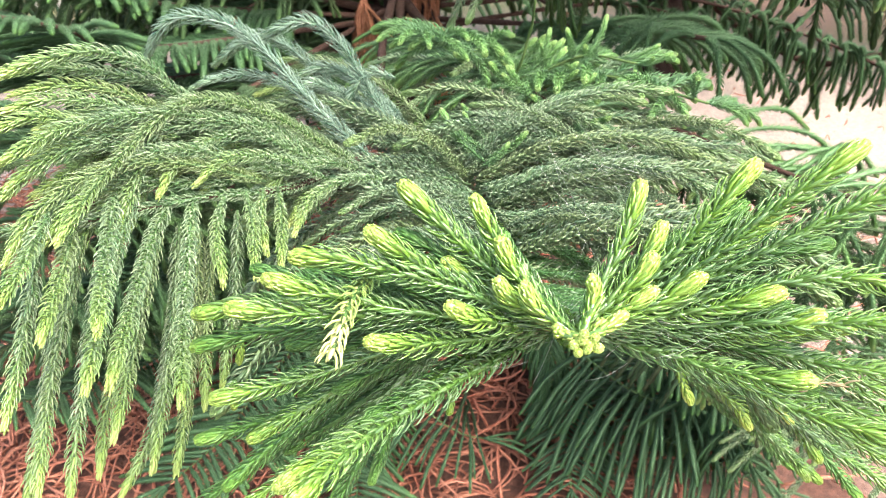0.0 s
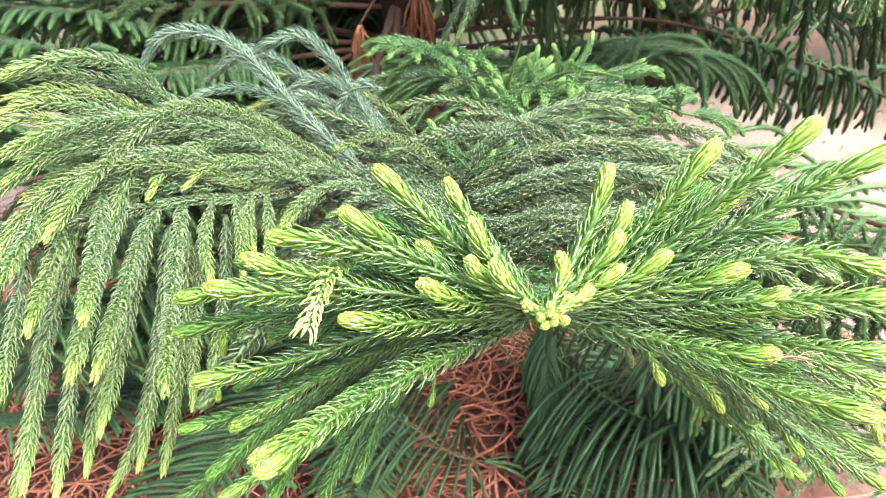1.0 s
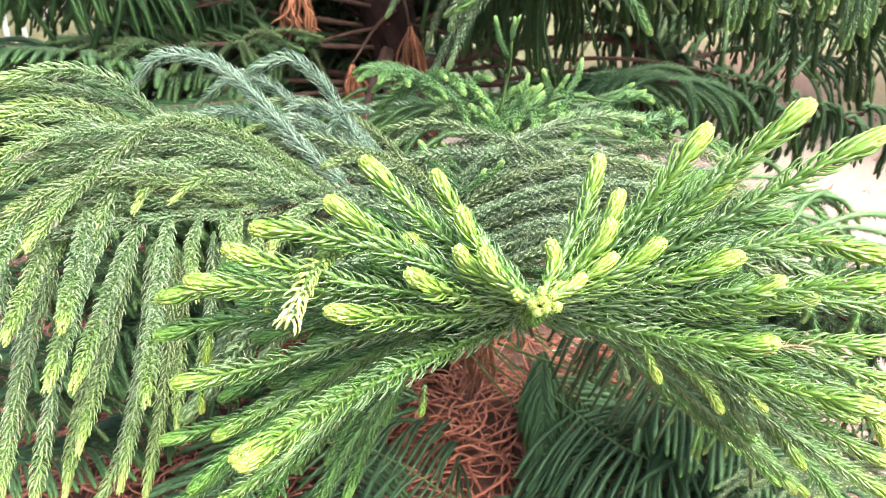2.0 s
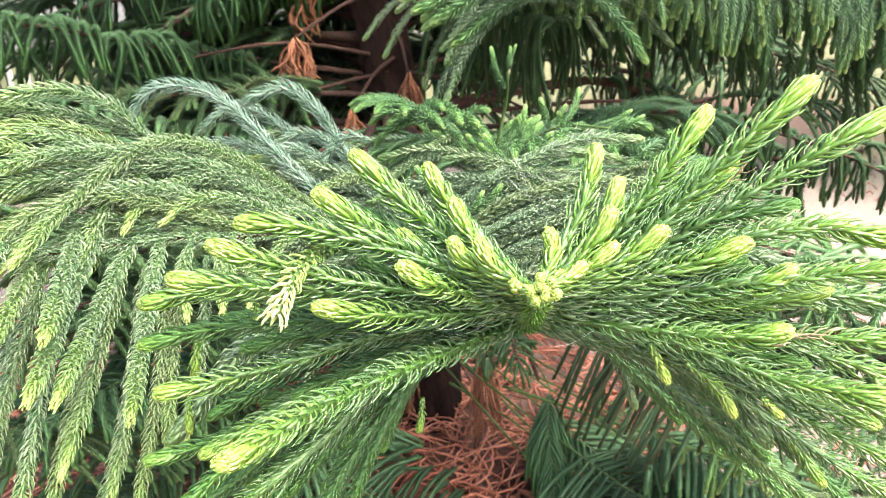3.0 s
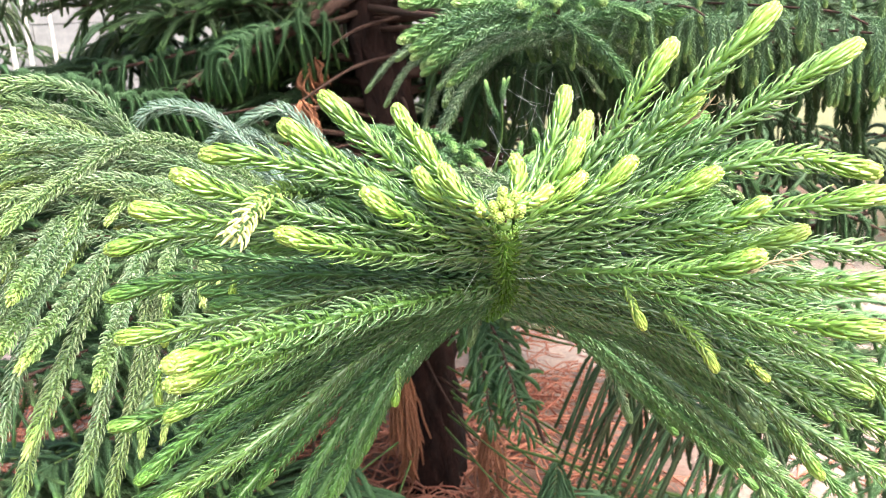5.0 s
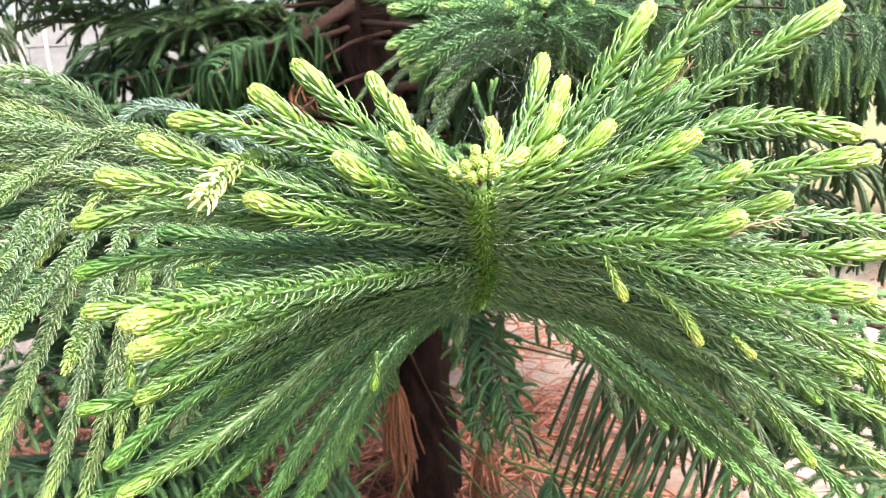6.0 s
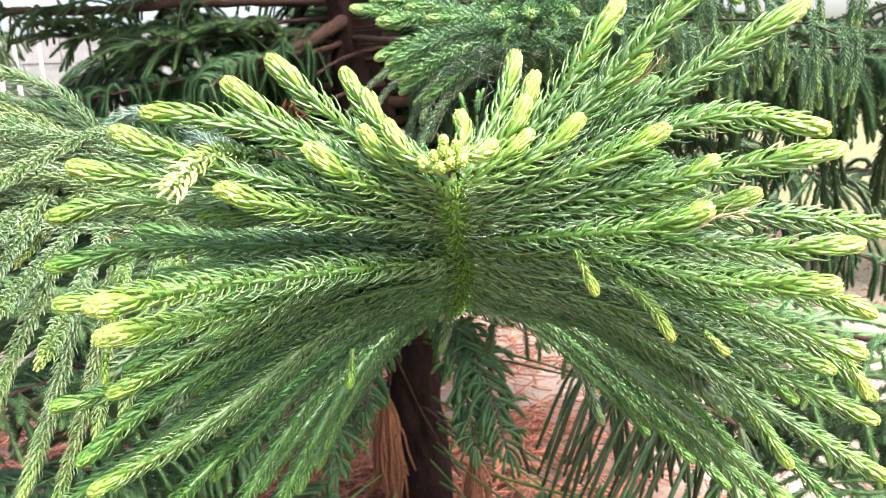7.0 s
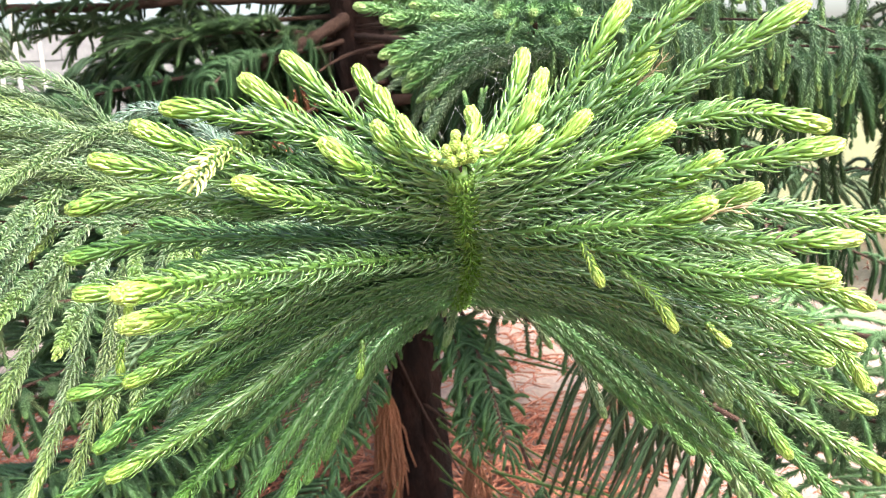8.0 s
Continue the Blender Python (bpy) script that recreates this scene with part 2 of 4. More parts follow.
    v = np.stack(verts, 1).reshape(-1, 3)
    local = []
    for m in range(rings - 1):
        for e in range(3):
            a, c = 3 * m + e, 3 * m + (e + 1) % 3
            local += [(a, c, c + 3), (a, c + 3, a + 3)]
    m = 3 * (rings - 1)
    local += [(m, m + 1, per - 1), (m + 1, m + 2, per - 1), (m + 2, m, per - 1)]
    tris = (np.arange(n)[:, None, None] * per + np.array(local)[None]).reshape(-1, 3)
    fresh = young * (np.clip(1 - left / 0.075, 0, 1) ** 1.2 * 0.62 + 0.62 * np.clip(1 - left / 0.020, 0, 1)) + rng.normal(0, 0.05, n)
    along = np.array([0.22] * 3 * (rings > 0) + [0.04] * 3 * (rings > 1) + [0.0] * 3 * (rings > 2) + [0.10])
    age = np.clip(fresh[:, None] + along[None] * (0.4 + young), 0, 1.6).ravel()
    cut = slice(None, None, 9 if rings < 3 else 3)
    tv, tt = tube(q[cut], way[cut], np.linspace(1.25, 0.6, len(q[cut])) * twig, 3 if rings < 3 else 5)
    tris = np.vstack([tris, tt + len(v)])
    age = np.r_[age, np.zeros(len(tv))]
    bark = np.r_[np.zeros(len(v)), np.ones(len(tv))]
    v = np.vstack([v, tv])
    if rope:
        fat = slice(None, None, 6)
        thin = np.linspace(0, 1, len(q[fat]))
        rv, rt = tube(q[fat], way[fat], rope * (0.75 + 0.5 * thin) * np.where(thin > 0.95, 0.6, 1.0), 6)
        tris = np.vstack([tris, rt + len(v)])
        v = np.vstack([v, rv])
        shade = young * 0.5 * np.clip(thin * 1.6 - 0.6, 0, 1)
        age = np.r_[age, np.repeat(shade, 6), 0, shade[-1]]
        bark = np.r_[bark, np.zeros(len(rv))]
    if blunt > 0 and rings == 3:
        inner = np.linspace(1 - min(0.5, 1.9 * long / length), 1, 10)
        core_q = np.stack([np.interp(inner, np.linspace(0, 1, 40), q[:, c]) for c in range(3)], 1)
        core_q = np.vstack([core_q, core_q[-1] + way[-1] * long * 0.10])
        core_way = np.vstack([np.gradient(core_q, axis=0)])
        core_way /= np.linalg.norm(core_way, axis=1)[:, None]
        swell = long * np.array([0.10, 0.16, 0.22, 0.27, 0.31, 0.33, 0.335, 0.325, 0.29, 0.21, 0.07])
        cv, ct = tube(core_q, core_way, swell, 9)
        tris = np.vstack([tris, ct + len(v)])
        v = np.vstack([v, cv])
        age = np.r_[age, np.r_[np.repeat(np.linspace(0.35, 1.15, 11), 9), 0.35, 1.15] * min(1.0, young + 0.1)]
        bark = np.r_[bark, np.zeros(len(cv))]
    return v, tris, {"young": age, "twig": bark}


def part(name, me, parent, label=""):
    """One mesh object under a thing or under a part; meshes are in world places."""
    ob = new(name, me)
    ob.parent = parent
    if parent.parent is None:
        ob.matrix_parent_inverse = Matrix.Translation(parent.location).inverted()
    if label:
        ob["label"] = label
    return ob


def tree(x, y, label):
    ob = new("pine_tree")
    ob.location = (x, y, 0)
    return tagged(ob, label, "tree", "pine trees")


def trunk(owner, points, radii, label=""):
    q, way, length = curve_through(points, 120)
    r = np.interp(np.linspace(0, 1, 120), np.linspace(0, 1, len(radii)), radii)
    v, t = tube(q, way, r, 36)
    body = v[:-2].reshape(120, 36, 3)
    for i in range(120):
        for j in range(36):
            c = Vector(body[i, j])
            ridge = 1 - abs(noise.noise(Vector((c.x * 34, c.y * 34, c.z * 13)))) * 2.2
            grain = ridge * 0.26 + noise.noise(c * 9) * 0.20 + noise.noise(c * 60) * 0.14
            body[i, j] += (body[i, j] - q[i]) * grain
    v[:-2] = body.reshape(-1, 3)
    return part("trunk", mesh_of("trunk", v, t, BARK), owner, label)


def limb(owner, points, r0, r1, mat, label="", n=36):
    q, way, length = curve_through(points, n)
    r = np.linspace(r0, r1, n) * (1 + 0.12 * np.sin(np.arange(n) * 2.1) + 0.08 * np.sin(np.arange(n) * 5.3))
    v, t = tube(q, way, r, 9)
    return part("bough", mesh_of("bough", v, t, mat), owner, label)


# shared branchlets for boughs seen from farther off
def shared(kind, count, step, thick, rings, mat, long=0.0075, young=0.5, reach=0.18, side_by_side=1, pitch=0.0, base=64.0, hook=6.0, rope=0.0):
    rng = np.random.default_rng(len(kind) * 7 + count)
    made = []
    for i in range(count):
        r = reach * rng.uniform(0.85, 1.15)
        sway = rng.uniform(-0.26, 0.26) * r * (0.3 if kind in ("leaf", "comb") else 0.7 if kind == "bow" else 1.0)
        if kind == "hang":
            pts = [(0, 0, 0), (0.16 * r, sway * 0.2, 0.01 * r), (0.30 * r, sway * 0.6, -0.35 * r), (0.34 * r, sway, -0.92 * r)]
        elif kind == "flat":
            pts = [(0, 0, 0), (0.4 * r, sway * 0.3, 0.05 * r), (0.75 * r, sway * 0.7, -0.03 * r), (0.98 * r, sway, -0.22 * r)]
        elif kind == "curl":
            pts = [(0, 0, 0), (0.22 * r, sway * 0.2, 0.06 * r), (0.42 * r, sway * 0.6, -0.12 * r), (0.46 * r, sway, -0.72 * r)]
        elif kind == "comb":
            pts = [(0, 0, 0), (0.16 * r, sway * 0.2, -0.25 * r), (0.38 * r, sway * 0.5, -0.9 * r)]
        elif kind == "leaf":
            pts = [(0, 0, 0), (0.5 * r, sway * 0.3, 0.03 * r), (0.98 * r, sway * 0.6, -0.10 * r)]
        elif kind == "bow":
            pts = [(0, 0, 0), (0.34 * r, sway * 0.3, 0.05 * r), (0.68 * r, sway * 0.7, -0.06 * r), (0.94 * r, sway, -0.28 * r)]
        elif kind == "up":
            pts = [(0, 0, 0), (0.45 * r, sway * 0.3, 0.10 * r), (0.8 * r, sway, 0.30 * r)]
        else:
            pts = [(0, 0, 0), (0.35 * r, sway * 0.3, -0.02 * r), (0.68 * r, sway * 0.7, -0.2 * r), (0.85 * r, sway, -0.52 * r)]
        vs, ts, young_of, twig_of, n = [], [], [], [], 0
        for k in range(side_by_side):
            at = k - (side_by_side - 1) / 2
            turn, g = rng.normal(0, 0.30) * (k > 0), rng.uniform(0.85, 1.1) if k else 1.0
            moved = [(x * g * math.cos(turn) - y * math.sin(turn), x * math.sin(turn) + y * math.cos(turn) + at * pitch, z * g + rng.normal(0, 0.02) * r * (x > 0) * (k > 0)) for x, y, z in pts]
            v, t, val = needles(moved, long, young, step, thick, rng, rings, bare=0.03, base=base, hook=hook, rope=rope)
            vs.append(v)
            ts.append(t + n)
            young_of.append(val["young"])
            twig_of.append(val["twig"])
            n += len(v)
        made.append(mesh_of("branchlet", np.vstack(vs), np.vstack(ts), mat, {"young": np.concatenate(young_of), "twig": np.concatenate(twig_of)}))
    return made


FINE = dict(step=0.0008, thick=0.0011, rings=2, base=76, hook=-16)
SOFT = dict(step=0.00068, thick=0.0020, rings=1, rope=0.0024, base=64, hook=12)
STRAP = dict(step=0.0008, thick=0.0029, rings=1, rope=0.0052, base=52, hook=6)
SPARE = dict(step=0.0008, thick=0.0017, rings=1, rope=0.0018)
COARSE = dict(step=0.0016, thick=0.0024, rings=1, base=56, hook=12)
ROUGH = dict(step=0.0100, thick=0.0058, rings=1, rope=0.0045)
MID_FLAT = shared("flat", 6, mat=FRESH, young=0.55, long=0.011, **SPARE)
MID_DROOP = shared("droop", 6, mat=FRESH, young=0.9, long=0.011, **SPARE)
MID_HANG = shared("hang", 6, mat=DEEP_SHADE, young=0.6, long=0.013, reach=0.17, **SPARE)
MID_COMB = shared("comb", 5, mat=DEEP_SHADE, young=0.0, long=0.0068, reach=0.20, step=0.0010, thick=0.0011, rings=1, rope=0.0024)
LOW_TUFT = shared("flat", 8, mat=LOW_SHADE, young=0.7, long=0.0175, reach=0.105, **STRAP)
MID_BLUE = shared("flat", 5, mat=BLUE, young=0.3, long=0.0105, reach=0.2, **FINE)
MID_OLD = shared("flat", 5, mat=OLD, young=0.4, long=0.0105, reach=0.2, **FINE)
MID_SHOOT = shared("flat", 6, mat=FRESH, young=0.75, long=0.0125, reach=0.085, step=0.0008, thick=0.0013, rings=2)
LOW_COMB = shared("leaf", 6, mat=LOW_SHADE, young=0.45, long=0.0175, reach=0.18, **STRAP)
LOW_FAN = shared("droop", 5, mat=LOW_SHADE, young=0.5, long=0.0145, reach=0.17, **SOFT)
LOW_LEAF = shared("leaf", 7, mat=LOW_SHADE, young=0.25, long=0.0175, reach=0.26, **STRAP)
LOW_WHISK = shared("bow", 6, mat=LOW_SHADE, young=0.9, long=0.0175, reach=0.20, **STRAP)
FRINGE = shared("curl", 7, mat=LOW_SHADE, young=0.7, long=0.0145, reach=0.16, **SOFT)
MID_CURTAIN = shared("curl", 9, mat=CURTAIN, young=0.9, long=0.0130, reach=0.13, step=0.0009, thick=0.0013, rings=2, rope=0.0022, base=68, hook=2)
FAN_SHOOT = shared("leaf", 8, mat=FRESH, young=1.0, long=0.0160, reach=0.15, step=0.0008, thick=0.0014, rings=2, rope=0.0024, base=62, hook=8)
FAN_BLUE = shared("bow", 4, mat=OLD, young=0.5, long=0.0125, reach=0.23, **FINE)
MID_UP = shared("up", 5, mat=FRESH, young=0.75, long=0.010, reach=0.09, **FINE)
FAR_DROOP = shared("droop", 4, mat=DEEP_SHADE, young=0.2, long=0.019, reach=0.24, side_by_side=3, pitch=0.022, **COARSE)
FAR_LEVEL = shared("leaf", 5, mat=DEEP_SHADE, young=0.45, long=0.019, reach=0.20, side_by_side=2, pitch=0.016, **COARSE)
CROWN_FLAT = shared("flat", 3, mat=DEEP_SHADE, young=0.3, long=0.013, reach=0.24, side_by_side=3, pitch=0.03, **ROUGH)
CROWN_DROOP = shared("droop", 4, mat=DEEP_SHADE, young=0.3, long=0.013, reach=0.24, side_by_side=4, pitch=0.026, **ROUGH)


def dress(bough, points, meshes, gap, seed, start=0.2, ahead=0.55, lift=0.0, size=1.0, ends=True, jitter=0.12, scatter=0.0):
    """Sets branchlets on both sides of a bough, from start to its end."""
    rng = np.random.default_rng(seed)
    q, way, length = curve_through(points, 60)
    s = start * length
    flip = 1
    while s < length:
        u = s / length
        k = min(int(u * 59), 58)
        w = Vector(way[k])
        across = w.cross(Vector((0, 0, 1))).normalized() * flip
        x = (across + w * (ahead + rng.normal(0, jitter)) + Vector((0, 0, lift + rng.normal(0, jitter)))).normalized()
        z = Vector((0, 0, 1))
        y = z.cross(x).normalized()
        z = x.cross(y)
        if abs(x.z) < 0.6:
            flat = Vector((x.x, x.y, 0)).normalized()
            x, z = (flat + Vector((0, 0, x.z))).normalized(), Vector((0, 0, 1))
            y = z.cross(x).normalized()
            z = x.cross(y)
        grow = size * rng.uniform(0.8, 1.15) * (1 - 0.35 * max(0, (u - 0.8) / 0.2))
        ob = new("branchlet", meshes[rng.integers(len(meshes))])
        ob.parent = bough
        rot = Matrix((x, y, z)).transposed().to_4x4()
        ob.matrix_basis = Matrix.Translation(Vector(q[k] + rng.normal(0, 1, 3) * (scatter, scatter, 0.6 * scatter))) @ rot @ Matrix.Rotation(rng.normal(0, 0.15), 4, "X") @ Matrix.Diagonal((grow, grow, grow, 1))
        flip = -flip
        s += gap * rng.uniform(0.75, 1.25) / 2
    if ends:
        for side in (-0.35, 0.0, 0.35):
            w = Vector(way[-1])
            x = (w + w.cross(Vector((0, 0, 1))) * side).normalized()
            y = Vector((0, 0, 1)).cross(x).normalized()
            ob = new("branchlet", meshes[rng.integers(len(meshes))])
            ob.parent = bough
            g = size * 0.7
            ob.matrix_basis = Matrix.Translation(Vector(q[-1])) @ Matrix((x, y, x.cross(y))).transposed().to_4x4() @ Matrix.Diagonal((g, g, g, 1))


# ---- ground and distance ----
def ground_sheet():
    bm = bmesh.new()
    rings = [0.0, 0.5, 1, 1.5, 2, 2.6, 3.3, 4.2, 5.5, 7.5, 10, 15, 25, 50, 120, 400, 1500]
    loops = []
    for r in rings[1:]:
        loop = []
        for k in range(48):
            a = k / 48 * 2 * math.pi
            x, y = r * math.cos(a), 1.6 + r * math.sin(a)
            loop.append(bm.verts.new((x, y, 0.035 * noise.noise(Vector((x * 1.3, y * 1.3, 0))) * (r < 12))))
        loops.append(loop)
    mid = bm.verts.new((0, 1.6, 0))
    for k in range(48):
        bm.faces.new((mid, loops[0][k], loops[0][(k + 1) % 48]))
        for a, b in zip(loops, loops[1:]):
            bm.faces.new((a[k], b[k], b[(k + 1) % 48], a[(k + 1) % 48]))
    me = bpy.data.meshes.new("ground")
    bm.to_mesh(me)
    bm.free()
    me.materials.append(GROUND)
    for f in me.polygons:
        f.use_smooth = True
    return tagged(new("ground", me), "bare sandy ground under brown pine litter", "ground", kind="structure")


ground_sheet()


def litter():
    """Fallen dry branchlets, curved, piled over one another, and a few blown farther out."""
    rng = np.random.default_rng(5)
    vs, ts, n = [], [], 0
    for i in range(7300):
        a, r = rng.uniform(0, 2 * math.pi), 2.0 * math.sqrt(rng.random())
        x, y = -0.1 + r * math.cos(a), 2.3 + 0.85 * r * math.sin(a)
        stray = i >= 7000
        if stray:
            x, y = rng.uniform(0.2, 3.2), rng.uniform(1.6, 5.2)
        elif (x > 0.4 and rng.random() < min(0.85, (x - 0.4) * 2)) or (y > 2.9 and rng.random() < 0.6):
            continue
        z = abs(rng.normal(0, 0.006 if stray else 0.028)) + 0.012
        long, way, bend = rng.uniform(0.03, 0.10) if stray else rng.uniform(0.10, 0.30), rng.uniform(0, 2 * math.pi), rng.normal(0, 0.9)
        pts = []
        for k in range(4):
            d = (k / 3 - 0.5) * long
            w = way + bend * (k / 3 - 0.5)
            pts.append((x + d * math.cos(w), y + d * math.sin(w), z + rng.normal(0, 0.008) + 0.018 * math.sin(k)))
        q, wy, _ = curve_through(pts, 6)
        rad = rng.uniform(0.0024, 0.0047) * np.array([0.8, 1, 1, 1, 0.85, 0.4])
        v, t = tube(q, wy, rad, 3)
        vs.append(v)
        ts.append(t + n)
        n += len(v)
    ob = new("pine_litter", mesh_of("pine_litter", np.vstack(vs), np.vstack(ts), LITTER))
    return tagged(ob, "fallen orange-brown dry pine branchlets covering the ground", "litter", kind="stuff")


litter()


def boundary_wall():
    bm = bmesh.new()
    for i in range(14):
        for j in range(5):
            w, h = 1.2, 0.44
            x = -15 + i * (w + 0.015) + (0.6 if j % 2 else 0)
            bmesh.ops.create_cube(bm, size=1, matrix=Matrix.Translation((x, 13 + 0.008 * ((i * 7 + j * 3) % 5), 0.2 + j * (h + 0.012))) @ Matrix.Diagonal((w, 0.22, h, 1)))
    me = bpy.data.meshes.new("wall")
    bm.to_mesh(me)
    bm.free()
    me.materials.append(WALL)
    return tagged(new("wall_north", me), "pale grey block boundary wall beyond the trees", "wall", kind="structure")


boundary_wall()


# ---- the pine trees ----
main = tree(-0.06, 2.15, "tall pine with long drooping green boughs and dark bark")
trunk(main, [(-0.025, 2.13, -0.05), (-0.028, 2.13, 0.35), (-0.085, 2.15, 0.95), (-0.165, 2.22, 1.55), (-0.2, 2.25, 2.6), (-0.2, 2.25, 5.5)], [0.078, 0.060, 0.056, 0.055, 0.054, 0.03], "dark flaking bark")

AXIS = [(0.055, 0.240, 1.315), (0.057, 0.282, 1.287), (0.063, 0.352, 1.245), (0.060, 0.450, 1.200), (0.055, 0.541, 1.172), (0.0, 0.9, 1.12), (-0.08, 1.5, 1.08), (-0.11, 2.14, 1.05)]
near_q, _, near_long = curve_through(AXIS, 240)
near = limb(main, AXIS[::-1], 0.012, 0.0006, LIMB, "upturned bough end with fresh yellow-green tips", n=60)
near_rng = np.random.default_rng(11)


SPRAYS, ARCHES = [], []


def frond_spray(s, points, long, young, rings=3):
    """A branchlet of the near bough that leaves its axis s metres from the tip; the older ones, farther in, are arched and rope-like."""
    SPRAYS.append((s, points, long, young))
    start = near_q[min(int(s / near_long * 239), 239)]
    old = np.clip((s - 0.10) / 0.08, 0, 1)
    rise = 0.012 * old
    points = [(x, y, z + rise * h) for (x, y, z), h in zip(points, (1.0, 0.7, 0.0) if len(points) == 3 else np.linspace(1, 0, len(points)))]
    size = long * (0.86 if young > 1.5 else 1.04 + 0.10 * old) / 1000
    v, t, val = needles([start, *points], size, young, 0.00072 - 0.00014 * old, 0.00086 - 0.00004 * old, near_rng, rings, twig=0.0017, bare=0.02, plump=0.05, base=68 + 7 * old, hook=-9 - 8 * old, blunt=-1 if young > 1.5 else 1, rope=0.0024 * old)
    part("branchlet", mesh_of("branchlet", v, t, BLEACHED if young > 1.5 else NEAR if young > 0.75 else INNER_SHADE, val), near, "bleached pale yellow branchlet" if young > 1.5 else "")


side_axis = [(-0.12, 2.15, 1.05), (-0.10, 1.3, 1.13), (-0.07, 0.75, 1.19), (-0.11, 0.56, 1.225), (-0.175, 0.485, 1.250), (-0.235, 0.42, 1.265), (-0.30, 0.38, 1.28)]
side_bough = limb(main, side_axis, 0.012, 0.0008, LIMB, "old bough with bluish bloom and hanging branchlets", n=60)


def arched_spray(points, long, rings=3):
    """A branchlet of the older bough beside it, with short bloomed needles."""
    ARCHES.append((points, long))
    silvery = long > 7.5
    v, t, val = needles(points, long * (1.28 if silvery else 1.42) / 1000, 0.35 if silvery else 0.9, 0.00050, 0.00072, near_rng, rings, bare=0.01, base=76, hook=-14, blunt=0)
    part("branchlet", mesh_of("branchlet", v, t, SILVER if silvery else BLUE, val), side_bough, "silvery blue-green arching branchlet" if silvery else "")


frond_spray(0.017, [(0.040, 0.258, 1.315), (0.032, 0.261, 1.327)], 7.5, 1.0)
frond_spray(0.024, [(0.034, 0.272, 1.319), (0.023, 0.278, 1.338)], 8.0, 1.0)
frond_spray(0.033, [(0.027, 0.289, 1.324), (0.013, 0.299, 1.347)], 8.5, 1.0)
frond_spray(0.034, [(0.031, 0.267, 1.313), (0.022, 0.267, 1.325)], 8.5, 1.0)
frond_spray(0.047, [(0.018, 0.286, 1.309), (-0.000, 0.288, 1.321)], 9.0, 1.0)
frond_spray(0.058, [(0.018, 0.266, 1.305), (0.002, 0.257, 1.319)], 9.5, 1.0)
frond_spray(0.037, [(0.015, 0.288, 1.322), (-0.018, 0.299, 1.353)], 10.0, 1.0)
frond_spray(0.045, [(0.020, 0.277, 1.309), (-0.009, 0.276, 1.326), (-0.031, 0.275, 1.344)], 10.0, 1.0)
frond_spray(0.041, [(-0.002, 0.273, 1.319), (-0.038, 0.273, 1.330), (-0.063, 0.272, 1.333)], 9.5, 1.0)
frond_spray(0.059, [(-0.013, 0.275, 1.303), (-0.053, 0.269, 1.317), (-0.073, 0.265, 1.327)], 9.5, 1.0)
frond_spray(0.067, [(-0.005, 0.280, 1.295), (-0.055, 0.269, 1.306), (-0.090, 0.262, 1.314)], 9.5, 0.9)
frond_spray(0.080, [(0.000, 0.312, 1.302), (-0.024, 0.300, 1.311), (-0.037, 0.268, 1.316), (-0.044, 0.241, 1.307)], 9.0, 1.6)
frond_spray(0.072, [(-0.003, 0.266, 1.293), (-0.031, 0.251, 1.305)], 10.0, 1.0)
frond_spray(0.077, [(-0.018, 0.298, 1.286), (-0.078, 0.293, 1.295), (-0.115, 0.291, 1.290)], 9.0, 0.8)
frond_spray(0.087, [(-0.039, 0.345, 1.266), (-0.105, 0.360, 1.271)], 9.0, 0.3)
frond_spray(0.099, [(-0.021, 0.310, 1.270), (-0.081, 0.301, 1.273), (-0.121, 0.296, 1.267)], 9.0, 0.7)
frond_spray(0.112, [(-0.024, 0.238, 1.270), (-0.056, 0.190, 1.278)], 10.0, 1.0)
frond_spray(0.106, [(-0.010, 0.302, 1.264), (-0.064, 0.284, 1.258), (-0.107, 0.270, 1.257)], 9.0, 0.8)
frond_spray(0.124, [(0.013, 0.297, 1.257), (-0.025, 0.260, 1.254), (-0.066, 0.215, 1.260)], 10.0, 1.1)
frond_spray(0.155, [(0.006, 0.342, 1.232), (-0.051, 0.317, 1.220), (-0.101, 0.294, 1.207)], 8.0, 0.8)
frond_spray(0.142, [(-0.017, 0.334, 1.225), (-0.088, 0.314, 1.202), (-0.132, 0.302, 1.199)], 7.5, 0.7)
frond_spray(0.188, [(-0.000, 0.359, 1.207), (-0.058, 0.319, 1.177), (-0.111, 0.285, 1.164)], 8.0, 0.8)
frond_spray(0.173, [(-0.019, 0.342, 1.213), (-0.079, 0.311, 1.194), (-0.117, 0.290, 1.176)], 7.5, 0.6)
frond_spray(0.395, [(-0.019, 0.485, 1.150), (-0.072, 0.377, 1.133), (-0.094, 0.310, 1.132)], 7.5, 0.6)
frond_spray(0.237, [(0.008, 0.404, 1.182), (-0.040, 0.364, 1.142), (-0.073, 0.330, 1.101)], 7.0, 0.5)
frond_spray(0.335, [(0.014, 0.478, 1.157), (-0.021, 0.425, 1.135), (-0.048, 0.360, 1.102)], 6.5, 0.5)
frond_spray(0.199, [(-0.030, 0.363, 1.190), (-0.097, 0.330, 1.158), (-0.157, 0.300, 1.133)], 7.5, 0.7)
frond_spray(0.133, [(-0.006, 0.342, 1.240), (-0.058, 0.336, 1.226), (-0.107, 0.330, 1.205)], 8.0, 0.4)
frond_spray(0.181, [(0.001, 0.381, 1.206), (-0.051, 0.371, 1.184), (-0.108, 0.360, 1.153)], 7.0, 0.5)
